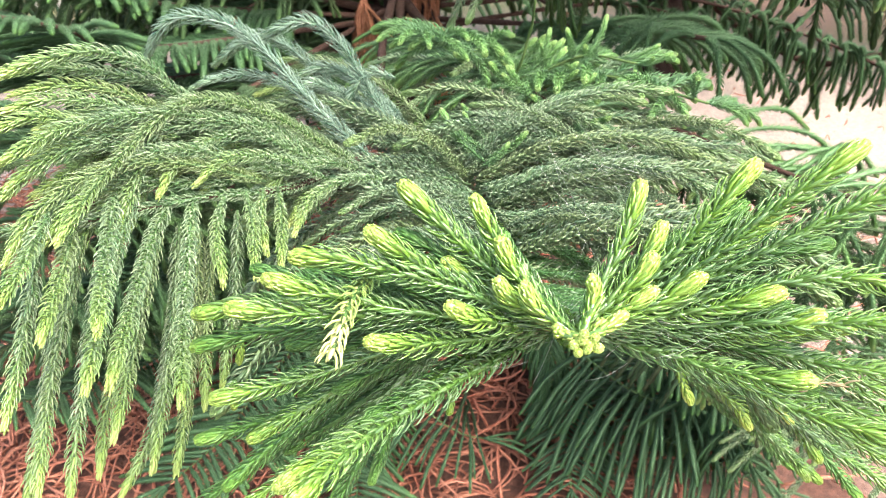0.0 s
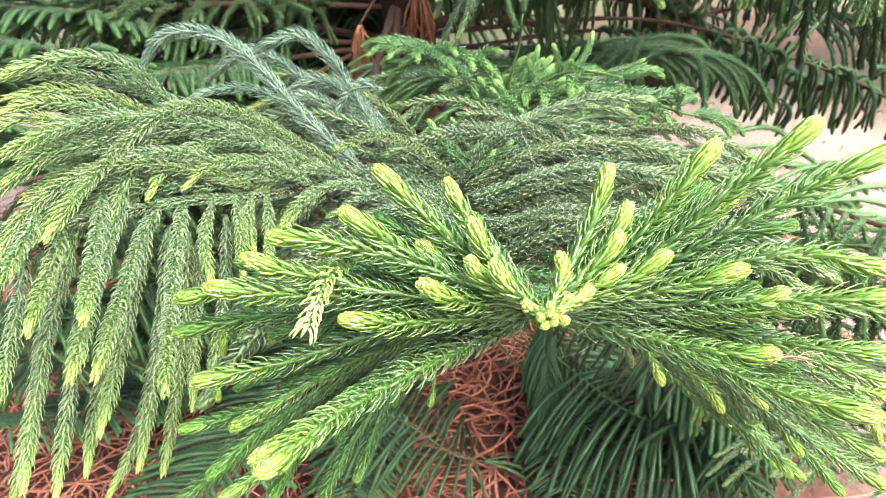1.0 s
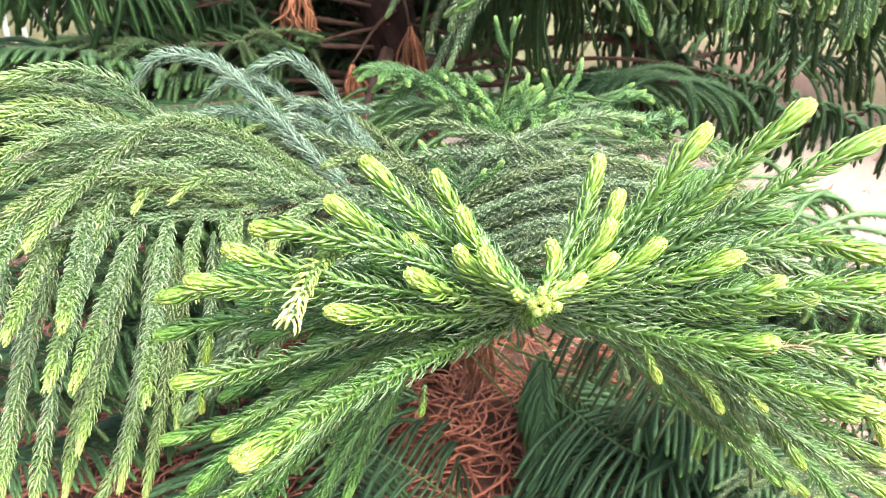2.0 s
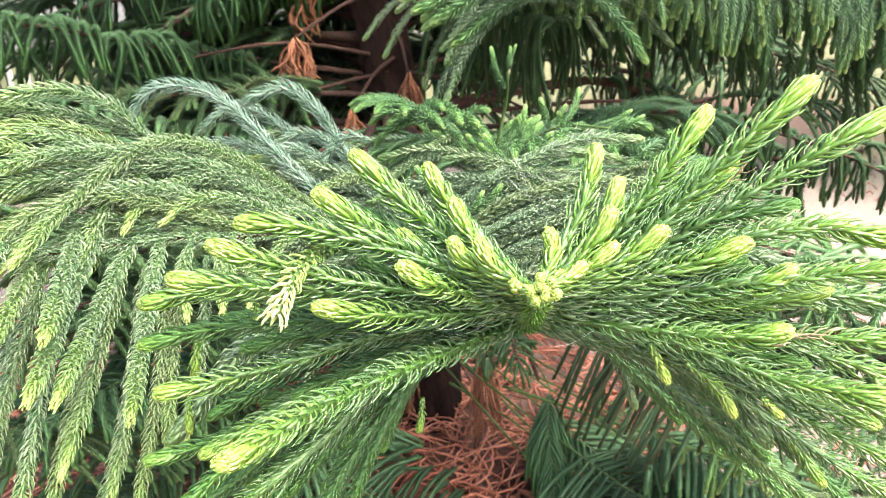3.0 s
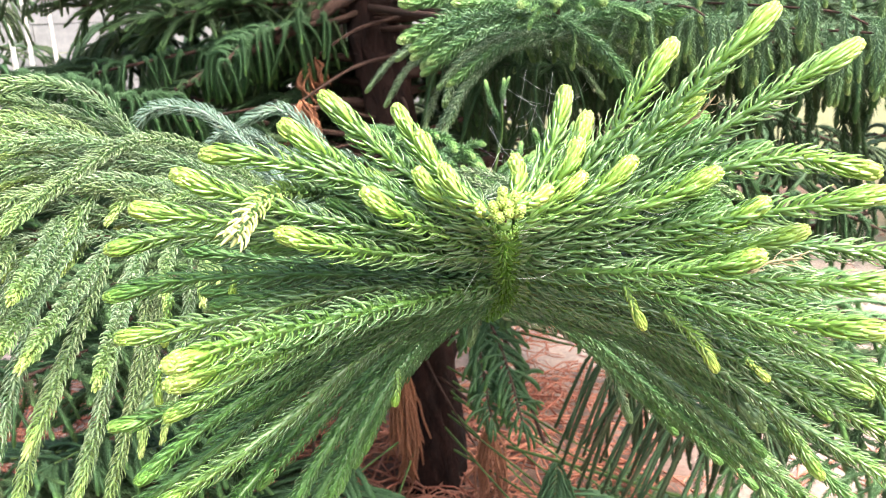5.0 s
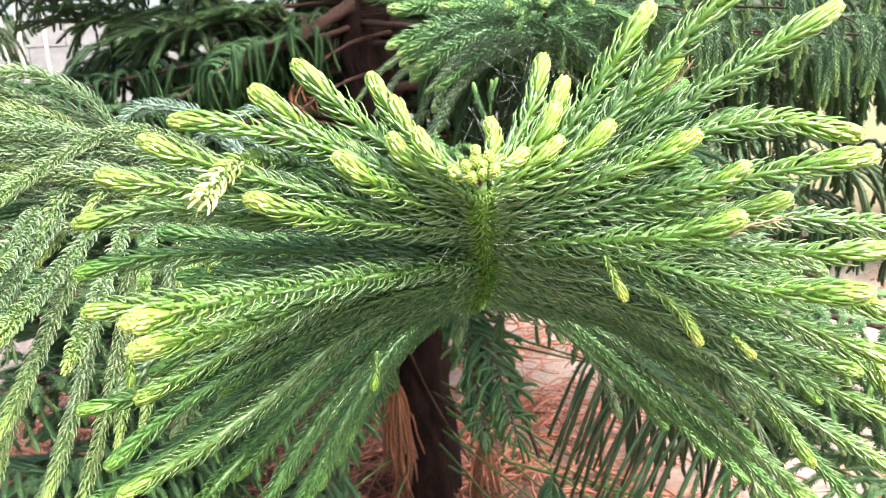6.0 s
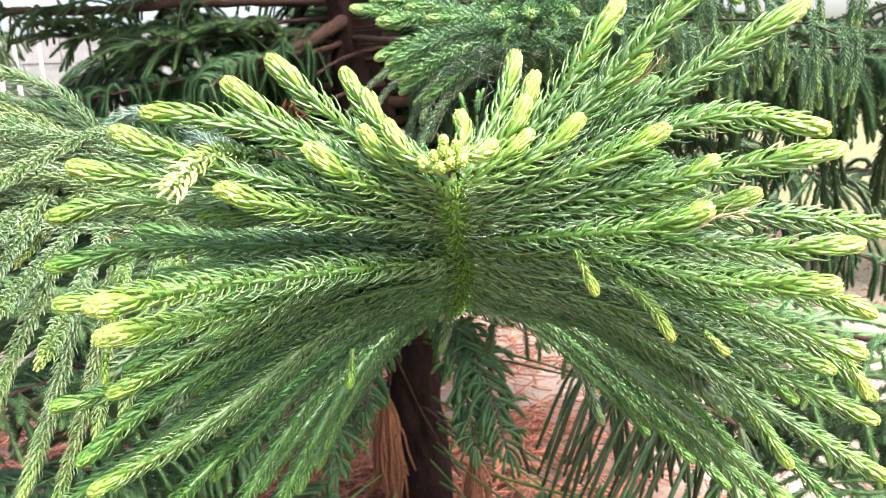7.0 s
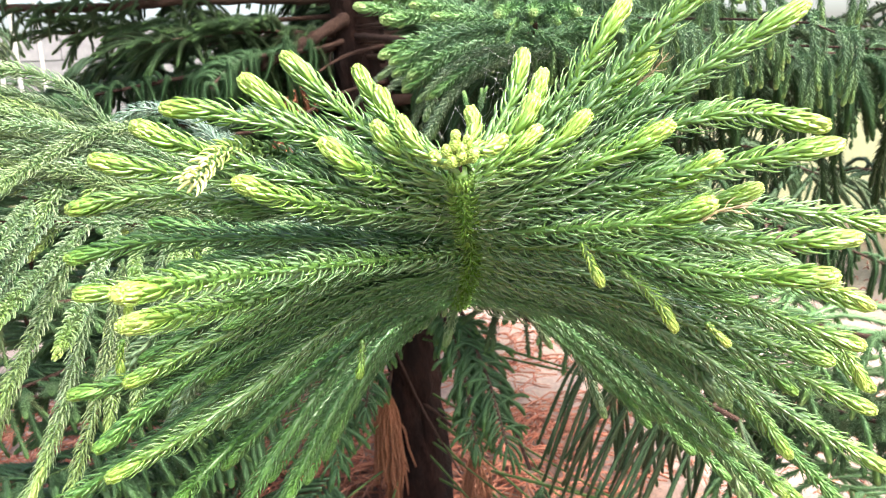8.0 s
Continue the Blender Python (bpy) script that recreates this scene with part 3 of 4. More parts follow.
frond_spray(0.335, [(0.008, 0.490, 1.136), (-0.042, 0.445, 1.094), (-0.082, 0.400, 1.043)], 6.5, 0.5)
frond_spray(0.006, [(0.061, 0.248, 1.314), (0.064, 0.250, 1.317)], 5.0, 1.2)
frond_spray(0.009, [(0.047, 0.249, 1.311), (0.045, 0.250, 1.314)], 5.0, 1.3)
frond_spray(0.006, [(0.067, 0.250, 1.315), (0.073, 0.252, 1.319)], 6.5, 1.1)
frond_spray(0.015, [(0.061, 0.259, 1.320), (0.060, 0.262, 1.330)], 7.0, 1.0)
frond_spray(0.027, [(0.078, 0.290, 1.328), (0.086, 0.303, 1.352)], 9.0, 1.0)
frond_spray(0.030, [(0.082, 0.277, 1.323), (0.092, 0.282, 1.343)], 9.0, 1.0)
frond_spray(0.034, [(0.079, 0.271, 1.319), (0.087, 0.272, 1.334)], 9.0, 1.0)
frond_spray(0.033, [(0.079, 0.266, 1.313), (0.088, 0.266, 1.321)], 7.5, 1.0)
frond_spray(0.040, [(0.091, 0.270, 1.311), (0.108, 0.269, 1.326)], 9.0, 1.0)
frond_spray(0.037, [(0.081, 0.276, 1.312), (0.103, 0.280, 1.337), (0.126, 0.284, 1.370)], 10.0, 1.0)
frond_spray(0.041, [(0.095, 0.274, 1.316), (0.129, 0.275, 1.349), (0.162, 0.275, 1.382)], 10.0, 1.0)
frond_spray(0.047, [(0.088, 0.278, 1.310), (0.112, 0.278, 1.329), (0.136, 0.278, 1.350)], 10.0, 1.0)
frond_spray(0.052, [(0.111, 0.284, 1.312), (0.160, 0.284, 1.343), (0.200, 0.284, 1.367)], 10.5, 1.0)
frond_spray(0.058, [(0.114, 0.277, 1.309), (0.163, 0.270, 1.324), (0.203, 0.265, 1.318)], 9.5, 1.2)
frond_spray(0.067, [(0.119, 0.277, 1.295), (0.170, 0.264, 1.305), (0.204, 0.255, 1.312)], 10.0, 1.0)
frond_spray(0.062, [(0.116, 0.272, 1.307), (0.140, 0.264, 1.321)], 10.0, 1.0)
frond_spray(0.072, [(0.135, 0.275, 1.292), (0.161, 0.266, 1.308)], 10.0, 1.0)
frond_spray(0.080, [(0.115, 0.294, 1.276), (0.160, 0.285, 1.284), (0.184, 0.280, 1.292)], 9.5, 1.0)
frond_spray(0.086, [(0.127, 0.259, 1.282), (0.150, 0.241, 1.293)], 10.0, 0.8)
frond_spray(0.076, [(0.140, 0.302, 1.280), (0.204, 0.301, 1.278), (0.257, 0.300, 1.269)], 9.5, 1.0)
frond_spray(0.092, [(0.129, 0.295, 1.272), (0.184, 0.280, 1.268), (0.223, 0.270, 1.271)], 10.0, 1.0)
frond_spray(0.104, [(0.121, 0.285, 1.265), (0.160, 0.260, 1.259), (0.196, 0.235, 1.264)], 10.5, 1.0)
frond_spray(0.097, [(0.144, 0.305, 1.261), (0.212, 0.295, 1.244), (0.242, 0.290, 1.234)], 9.0, 0.9)
frond_spray(0.112, [(0.139, 0.313, 1.250), (0.194, 0.300, 1.231), (0.240, 0.290, 1.215)], 9.0, 0.9)
frond_spray(0.127, [(0.132, 0.330, 1.236), (0.189, 0.319, 1.213), (0.237, 0.310, 1.200)], 8.5, 0.8)
frond_spray(0.138, [(0.146, 0.329, 1.221), (0.209, 0.312, 1.195), (0.254, 0.300, 1.178)], 8.5, 0.9)
frond_spray(0.162, [(0.150, 0.352, 1.204), (0.221, 0.333, 1.162), (0.277, 0.320, 1.135)], 8.0, 0.9)
frond_spray(0.185, [(0.144, 0.381, 1.194), (0.210, 0.368, 1.159), (0.244, 0.360, 1.123)], 7.0, 0.9)
frond_spray(0.412, [(0.155, 0.502, 1.146), (0.214, 0.434, 1.116), (0.251, 0.375, 1.089)], 6.5, 0.9)
frond_spray(0.223, [(0.124, 0.415, 1.183), (0.187, 0.398, 1.138), (0.263, 0.380, 1.082)], 6.5, 0.8)
frond_spray(0.252, [(0.121, 0.443, 1.174), (0.185, 0.427, 1.128), (0.260, 0.410, 1.064)], 6.0, 0.6)
frond_spray(0.135, [(0.128, 0.351, 1.227), (0.197, 0.347, 1.197), (0.237, 0.345, 1.169)], 7.0, 0.7)
frond_spray(0.199, [(0.153, 0.388, 1.181), (0.229, 0.371, 1.132), (0.280, 0.360, 1.088)], 7.0, 0.7)
frond_spray(0.335, [(0.118, 0.509, 1.156), (0.180, 0.481, 1.116), (0.246, 0.450, 1.059)], 6.0, 0.4)
frond_spray(0.120, [(0.148, 0.336, 1.234), (0.232, 0.332, 1.205), (0.270, 0.330, 1.176)], 8.0, 0.8)
frond_spray(0.152, [(0.116, 0.370, 1.219), (0.180, 0.370, 1.197), (0.219, 0.370, 1.178)], 6.5, 0.3)
frond_spray(0.173, [(0.113, 0.389, 1.208), (0.180, 0.390, 1.179), (0.233, 0.390, 1.138)], 6.5, 0.3)
frond_spray(0.384, [(0.120, 0.524, 1.158), (0.168, 0.484, 1.141), (0.209, 0.440, 1.108)], 6.0, 0.3)
frond_spray(0.106, [(0.009, 0.347, 1.256), (-0.037, 0.357, 1.251), (-0.102, 0.370, 1.244)], 8.0, 0.3)
frond_spray(0.092, [(-0.021, 0.372, 1.252), (-0.085, 0.400, 1.243)], 8.0, 0.3)
arched_spray([(-0.142, 0.500, 1.248), (-0.134, 0.477, 1.234), (-0.126, 0.440, 1.214)], 6.0)
arched_spray([(-0.157, 0.500, 1.245), (-0.158, 0.472, 1.233), (-0.146, 0.430, 1.215)], 6.0)
arched_spray([(-0.176, 0.490, 1.251), (-0.164, 0.413, 1.226), (-0.140, 0.313, 1.216)], 6.5)
arched_spray([(-0.188, 0.480, 1.255), (-0.191, 0.427, 1.239), (-0.176, 0.315, 1.227)], 7.0)
arched_spray([(-0.213, 0.450, 1.272), (-0.198, 0.388, 1.261), (-0.176, 0.317, 1.260)], 7.0)
arched_spray([(-0.206, 0.470, 1.269), (-0.201, 0.395, 1.245), (-0.181, 0.300, 1.236)], 7.0)
arched_spray([(-0.228, 0.420, 1.266), (-0.221, 0.374, 1.254), (-0.212, 0.325, 1.248)], 7.0)
arched_spray([(-0.230, 0.430, 1.251), (-0.237, 0.369, 1.196), (-0.232, 0.307, 1.150)], 6.5)
arched_spray([(-0.223, 0.440, 1.241), (-0.229, 0.386, 1.178), (-0.230, 0.330, 1.121)], 6.5)
arched_spray([(-0.191, 0.460, 1.248), (-0.194, 0.397, 1.202), (-0.194, 0.335, 1.169)], 6.5)
arched_spray([(-0.186, 0.480, 1.233), (-0.186, 0.412, 1.163), (-0.189, 0.360, 1.117)], 6.5)
arched_spray([(-0.176, 0.490, 1.223), (-0.177, 0.436, 1.155), (-0.184, 0.380, 1.092)], 6.0)
arched_spray([(-0.236, 0.410, 1.279), (-0.235, 0.372, 1.270), (-0.232, 0.330, 1.266)], 7.0)
arched_spray([(-0.246, 0.400, 1.255), (-0.245, 0.359, 1.220), (-0.244, 0.320, 1.193)], 7.0)
arched_spray([(-0.187, 0.440, 1.182), (-0.201, 0.397, 1.116), (-0.220, 0.370, 1.081)], 6.0)
arched_spray([(-0.222, 0.440, 1.182), (-0.226, 0.393, 1.139), (-0.225, 0.360, 1.112)], 6.5)
arched_spray([(-0.168, 0.500, 1.223), (-0.170, 0.455, 1.172), (-0.167, 0.410, 1.125)], 6.0)
arched_spray([(-0.153, 0.510, 1.227), (-0.153, 0.474, 1.179), (-0.160, 0.430, 1.124)], 6.0)
arched_spray([(-0.251, 0.420, 1.222), (-0.253, 0.375, 1.164), (-0.260, 0.330, 1.111)], 6.5)
arched_spray([(-0.126, 0.530, 1.234), (-0.120, 0.505, 1.220), (-0.116, 0.470, 1.201)], 6.0)
arched_spray([(-0.134, 0.520, 1.241), (-0.133, 0.495, 1.227), (-0.125, 0.470, 1.215)], 6.0)
arched_spray([(-0.065, 0.660, 1.200), (-0.117, 0.676, 1.246), (-0.157, 0.689, 1.289), (-0.192, 0.699, 1.315), (-0.236, 0.709, 1.319), (-0.262, 0.715, 1.302), (-0.279, 0.720, 1.278)], 10.4)
arched_spray([(-0.038, 0.700, 1.206), (-0.067, 0.705, 1.246), (-0.091, 0.710, 1.288), (-0.117, 0.714, 1.312), (-0.144, 0.717, 1.309), (-0.174, 0.720, 1.292)], 9.8)
arched_spray([(-0.045, 0.710, 1.261), (-0.066, 0.707, 1.268), (-0.083, 0.704, 1.255), (-0.095, 0.700, 1.234)], 7.8)
arched_spray([(-0.081, 0.620, 1.217), (-0.125, 0.568, 1.276), (-0.155, 0.529, 1.306), (-0.178, 0.500, 1.313), (-0.196, 0.469, 1.304), (-0.213, 0.426, 1.288), (-0.222, 0.384, 1.274)], 6.5)
arched_spray([(-0.098, 0.600, 1.221), (-0.136, 0.558, 1.276), (-0.171, 0.520, 1.308), (-0.186, 0.504, 1.308), (-0.198, 0.476, 1.287), (-0.206, 0.449, 1.266), (-0.208, 0.430, 1.250)], 6.5)
arched_spray([(-0.150, 0.560, 1.277), (-0.188, 0.529, 1.310), (-0.201, 0.511, 1.337), (-0.223, 0.489, 1.353), (-0.247, 0.468, 1.354), (-0.264, 0.450, 1.350)], 7.0)
arched_spray([(-0.126, 0.550, 1.276), (-0.179, 0.499, 1.307), (-0.217, 0.455, 1.320), (-0.237, 0.427, 1.320), (-0.252, 0.400, 1.315)], 6.5)
arched_spray([(-0.101, 0.570, 1.239), (-0.149, 0.527, 1.286), (-0.184, 0.497, 1.299), (-0.222, 0.458, 1.306), (-0.246, 0.428, 1.300), (-0.263, 0.400, 1.289)], 6.5)
arched_spray([(-0.158, 0.560, 1.281), (-0.205, 0.525, 1.320), (-0.238, 0.498, 1.338), (-0.263, 0.476, 1.346), (-0.281, 0.460, 1.344)], 6.5)
arched_spray([(-0.146, 0.720, 1.248), (-0.176, 0.713, 1.263), (-0.212, 0.705, 1.263), (-0.233, 0.700, 1.256)], 7.8)
arched_spray([(-0.035, 0.740, 1.198), (-0.075, 0.731, 1.244), (-0.109, 0.725, 1.267), (-0.139, 0.720, 1.259)], 9.1)
arched_spray([(-0.043, 0.730, 1.195), (-0.085, 0.716, 1.237), (-0.121, 0.706, 1.258), (-0.142, 0.700, 1.251)], 8.5)
arched_spray([(-0.083, 0.600, 1.221), (-0.124, 0.556, 1.264), (-0.156, 0.519, 1.283), (-0.180, 0.486, 1.279), (-0.189, 0.460, 1.265)], 6.0)
arched_spray([(-0.092, 0.560, 1.228), (-0.123, 0.529, 1.261), (-0.153, 0.500, 1.273), (-0.169, 0.480, 1.264)], 6.0)
arched_spray([(-0.074, 0.640, 1.203), (-0.109, 0.619, 1.239), (-0.145, 0.596, 1.271), (-0.183, 0.574, 1.284), (-0.206, 0.560, 1.284)], 6.5)
arched_spray([(-0.114, 0.540, 1.242), (-0.148, 0.511, 1.268), (-0.177, 0.483, 1.288), (-0.205, 0.455, 1.292), (-0.226, 0.428, 1.280), (-0.239, 0.400, 1.263)], 6.5)
arched_spray([(-0.132, 0.520, 1.246), (-0.169, 0.488, 1.274), (-0.199, 0.458, 1.290), (-0.225, 0.431, 1.290), (-0.244, 0.405, 1.279), (-0.253, 0.380, 1.262)], 6.5)
arched_spray([(-0.173, 0.530, 1.274), (-0.213, 0.490, 1.315), (-0.242, 0.460, 1.332), (-0.261, 0.440, 1.332)], 6.5)
arched_spray([(-0.176, 0.510, 1.273), (-0.215, 0.467, 1.299), (-0.238, 0.438, 1.306), (-0.256, 0.410, 1.296)], 6.5)
arched_spray([(-0.180, 0.530, 1.283), (-0.215, 0.500, 1.321), (-0.242, 0.479, 1.334), (-0.266, 0.460, 1.335)], 6.5)
arched_spray([(-0.182, 0.500, 1.290), (-0.223, 0.465, 1.312), (-0.245, 0.442, 1.328), (-0.266, 0.420, 1.325)], 6.5)
arched_spray([(-0.059, 0.600, 1.215), (-0.092, 0.571, 1.238), (-0.124, 0.542, 1.241), (-0.138, 0.520, 1.227)], 6.0)
arched_spray([(-0.048, 0.580, 1.219), (-0.077, 0.553, 1.231), (-0.100, 0.526, 1.229), (-0.110, 0.500, 1.213)], 6.0)
arched_spray([(-0.150, 0.510, 1.251), (-0.182, 0.485, 1.262), (-0.212, 0.460, 1.269), (-0.229, 0.439, 1.254), (-0.237, 0.420, 1.235)], 6.0)
arched_spray([(-0.195, 0.470, 1.273), (-0.228, 0.443, 1.281), (-0.248, 0.420, 1.264), (-0.258, 0.400, 1.243)], 6.5)


def side_shoot(points, long, young):
    """A short pale shoot hanging from a branchlet."""
    v, t, val = needles(points, long / 1000, young, 0.0005, 0.00055, near_rng)
    part("side_shoot", mesh_of("side_shoot", v, t, NEAR, val), near, "short pale yellow side shoot")


side_shoot([(0.106, 0.272, 1.273), (0.111, 0.272, 1.262), (0.115, 0.272, 1.253)], 6.0, 1.3)
side_shoot([(0.125, 0.280, 1.258), (0.140, 0.280, 1.245), (0.150, 0.280, 1.229)], 6.0, 1.3)
side_shoot([(0.170, 0.300, 1.226), (0.176, 0.300, 1.220), (0.182, 0.300, 1.214)], 5.0, 1.5)
side_shoot([(0.204, 0.270, 1.252), (0.219, 0.270, 1.247), (0.231, 0.270, 1.240)], 7.0, 1.3)
side_shoot([(0.230, 0.300, 1.216), (0.241, 0.300, 1.204), (0.248, 0.300, 1.190)], 6.0, 1.4)
side_shoot([(0.006, 0.330, 1.213), (0.005, 0.330, 1.201), (0.003, 0.330, 1.192)], 5.0, 0.6)
side_shoot([(-0.104, 0.330, 1.255), (-0.107, 0.330, 1.247), (-0.111, 0.330, 1.229)], 6.0, 1.0)
side_shoot([(-0.115, 0.330, 1.217), (-0.117, 0.330, 1.208), (-0.118, 0.330, 1.196)], 6.0, 1.0)
side_shoot([(-0.083, 0.360, 1.263), (-0.082, 0.360, 1.253), (-0.083, 0.360, 1.241)], 6.0, 1.0)

# growth between and behind the outer branchlets
for sign in (-1, 1):
    row = sorted((w for w in SPRAYS if (w[1][-1][0] - 0.057) * sign > 0.03), key=lambda w: w[0])
    for (s0, p0, l0, y0), (s1, p1, l1, y1) in zip(row, row[1:]):
        a, _, _ = curve_through([tuple(near_q[int(s0 / near_long * 239)]), *p0], 5)
        c, _, _ = curve_through([tuple(near_q[int(s1 / near_long * 239)]), *p1], 5)
        for share, back, cut in ((0.5, 0.020, 0.80),) if max(s0, s1) < 0.3 else ((0.5, 0.014, 0.84), (0.3, 0.03, 0.74)):
            m = a * share + c * (1 - share)
            m = m[0] + (m - m[0]) * cut
            m[:, 1] += back * np.linspace(0, 1, 5)
            m[:, 2] -= 0.3 * back * np.linspace(0, 1, 5)
            frond_spray(share * s0 + (1 - share) * s1 + 0.006, [tuple(x) for x in m[1:]], 0.9 * (l0 + l1) / 2, 0.35, 2)
outer = list(ARCHES)
for (p0, l0), (p1, l1) in zip(outer, outer[1:]):
    a, _, _ = curve_through(p0, 5)
    c, _, _ = curve_through(p1, 5)
    if np.abs(a - c).max() < 0.13 and a[-1][2] > a[0][2]:
        m = (a + c) / 2 + (0, 0.035, -0.025)
        arched_spray([tuple(x) for x in m], 0.9 * l0, 2)

# needles along the leading shoots themselves
lead = near_q[:int(0.42 / near_long * 239)][::-1]
v, t, val = needles([tuple(x) for x in lead[::6]], 0.0068, 0.25, 0.00022, 0.0006, near_rng, twig=0.0054, spread=0.95)
val = {"young": val["young"] * 0.3 + 0.48, "twig": val["twig"] * 0}
part("leading_shoot", mesh_of("leading_shoot", v, t, NEAR, val), near, "olive green shoot set with short needles")
v, t, val = needles(side_axis[2:], 0.006, 0.2, 0.0004, 0.0007, near_rng, twig=0.0026, spread=0.85)
part("leading_shoot", mesh_of("leading_shoot", v, t, BLUE, val), side_bough, "pale shoot set with short needles")

# rounded buds closed round the tip of the near bough
for i in range(8):
    a = i * 2.4
    rr = 0.0005 + 0.0058 * math.sqrt(i / 8)
    swell = 1.35 - 0.5 * (i * 0.618 % 1.0)
    tip = Vector(AXIS[0])
    off = Vector((math.cos(a) * rr, -0.003, math.sin(a) * rr * 0.75))
    pts = [tuple(tip + off * 0.5 + Vector((0, 0.003, -0.002))), tuple(tip + off), tuple(tip + off * 1.15 + Vector((0, -0.0022, 0.0028)))]
    v, t, val = needles(pts, 0.0036 * swell, 1.2, 0.00020, 0.0006, near_rng, twig=0.0017, spread=0.6)
    val = {"young": np.maximum(val["young"], 0.95), "twig": val["twig"] * 0}
    part("bud", mesh_of("bud", v, t, NEAR, val), near, "rounded yellow-green bud")

# older growth farther in along the near bough
IN_AXIS = [(0.055, 0.50, 1.185), (0.03, 0.7, 1.155), (0.0, 0.9, 1.13)]
dress(near, IN_AXIS, MID_OLD, 0.021, 3, start=0.0, ahead=-0.5, lift=0.20, size=1.2, ends=False, jitter=0.3)
dress(near, [(-0.02, 0.9, 1.14), (0.05, 0.52, 1.20)], MID_OLD, 0.019, 4, start=0.0, ahead=0.35, lift=0.30, size=0.95, ends=False, jitter=0.4)
dress(near, [(0.10, 0.95, 1.14), (0.16, 0.60, 1.20)], MID_OLD, 0.02, 6, start=0.0, ahead=0.3, lift=0.1, size=0.9, ends=True, jitter=0.5)
dress(near, [(0.06, 0.78, 1.17), (0.03, 0.60, 1.215)], MID_UP, 0.05, 5, start=0.0, ahead=0.1, lift=0.5, size=0.7, ends=False)

MIDDLE = [(-0.11, 2.14, 1.0), (0.02, 1.3, 1.10), (0.08, 0.95, 1.18), (0.14, 0.78, 1.19)]
b = limb(main, MIDDLE, 0.014, 0.004, LIMB, "bough with bright green new shoots")
dress(b, MIDDLE, MID_FLAT, 0.018, 8, start=0.45, lift=0.1)
dress(b, MIDDLE[1:], MID_UP, 0.03, 9, start=0.4, ahead=0.3, lift=0.3)
for k, twig_line in enumerate(([(0.06, 1.0, 1.17), (0.02, 0.90, 1.24), (-0.02, 0.82, 1.27)], [(0.08, 0.95, 1.18), (0.10, 0.90, 1.25), (0.10, 0.86, 1.30)], [(0.10, 0.92, 1.18), (0.18, 0.84, 1.22), (0.28, 0.78, 1.21)], [(0.09, 0.95, 1.18), (0.16, 0.88, 1.23), (0.21, 0.82, 1.24)])):
    twig = limb(main, [MIDDLE[1], *twig_line], 0.003, 0.0015, GREEN_STEM)
    if k == 1:
        dress(twig, twig_line[1:], MID_UP, 0.2, 91, start=0.5, ahead=1.0, lift=0.6, size=0.6)
    else:
        dress(twig, twig_line, MID_SHOOT if k % 2 == 0 else MID_UP, 0.020 if k % 2 == 0 else 0.05, 90 + k, start=0.0, ahead=0.6, lift=0.1, jitter=0.4, size=0.9 if k % 2 == 0 else 0.75)

def set_bough(points, meshes, gap, seed, start, ahead, lift, size):
    """A bough of the first tree with its branchlets."""
    low = points[0][2] < 0.7
    stout = 0.020 if seed in (25, 29, 31) else 0.003 if meshes is MID_CURTAIN else 0.0035 if low else 0.008
    b = limb(main, points, stout, 0.4 * stout, GREEN_STEM if low else LIMB)
    dress(b, points, meshes, gap, seed, start=start, ahead=ahead, lift=lift, size=size, jitter=0.07 if meshes in (LOW_COMB, LOW_LEAF, LOW_WHISK, MID_COMB) else 0.4 if meshes in (LOW_TUFT, FRINGE, FAR_LEVEL, FAR_DROOP) else 0.25, scatter=0.016 if meshes is MID_CURTAIN else 0.0)


FAN = [(-0.17, 2.2, 1.46), (0.10, 1.35, 1.40), (0.18, 1.06, 1.395), (0.172, 0.93, 1.405)]
fan = limb(main, FAN, 0.010, 0.003, LIMB, "bough end with a fan of stout green shoots")
dress(fan, FAN, FAN_SHOOT, 0.030, 21, start=0.68, ahead=0.4, lift=0.0, size=1.35, jitter=0.3, scatter=0.012)
dress(fan, [(x, y + 0.05, z - 0.03) for x, y, z in FAN], FAN_BLUE, 0.055, 41, start=0.66, ahead=0.35, lift=-0.15, size=1.1, ends=False, jitter=0.2)
dress(fan, [(x + 0.01, y + 0.12, z - 0.07) for x, y, z in FAN], MID_HANG, 0.022, 44, start=0.52, ahead=0.4, lift=-0.2, size=0.9, ends=False, jitter=0.25)
dress(fan, [FAN[2], FAN[3]], MID_SHOOT, 0.030, 45, start=0.3, ahead=1.0, lift=0.35, size=0.75, jitter=0.4)
UPPER = [(-0.17, 2.2, 1.56), (0.12, 1.5, 1.50), (0.30, 1.15, 1.475), (0.36, 1.0, 1.45)]
upper = limb(main, UPPER, 0.009, 0.003, LIMB)
dress(upper, UPPER, FAN_SHOOT, 0.05, 40, start=0.6, ahead=0.5, lift=0.0, size=1.1, jitter=0.3, scatter=0.012)
for k, (ax, ay, az, bx, by, bz) in enumerate(((0.29, 0.93, 1.405, 0.315, 0.82, 1.385), (0.365, 0.92, 1.43, 0.395, 0.79, 1.41), (0.41, 0.87, 1.395, 0.445, 0.74, 1.372), (0.49, 0.92, 1.445, 0.53, 0.78, 1.425), (0.27, 1.08, 1.455, 0.30, 0.98, 1.45), (0.56, 0.90, 1.36, 0.62, 0.78, 1.34), (0.45, 1.02, 1.37, 0.48, 0.90, 1.35))):
    set_bough([(-0.17, 2.2, az + 0.08), (0.3 * ax, 1.50, az + 0.05), (ax, ay, az), (bx, by, bz)], MID_CURTAIN, 0.046, 22 + 100 * k, 0.55, 0.35, 0.0, 0.85)
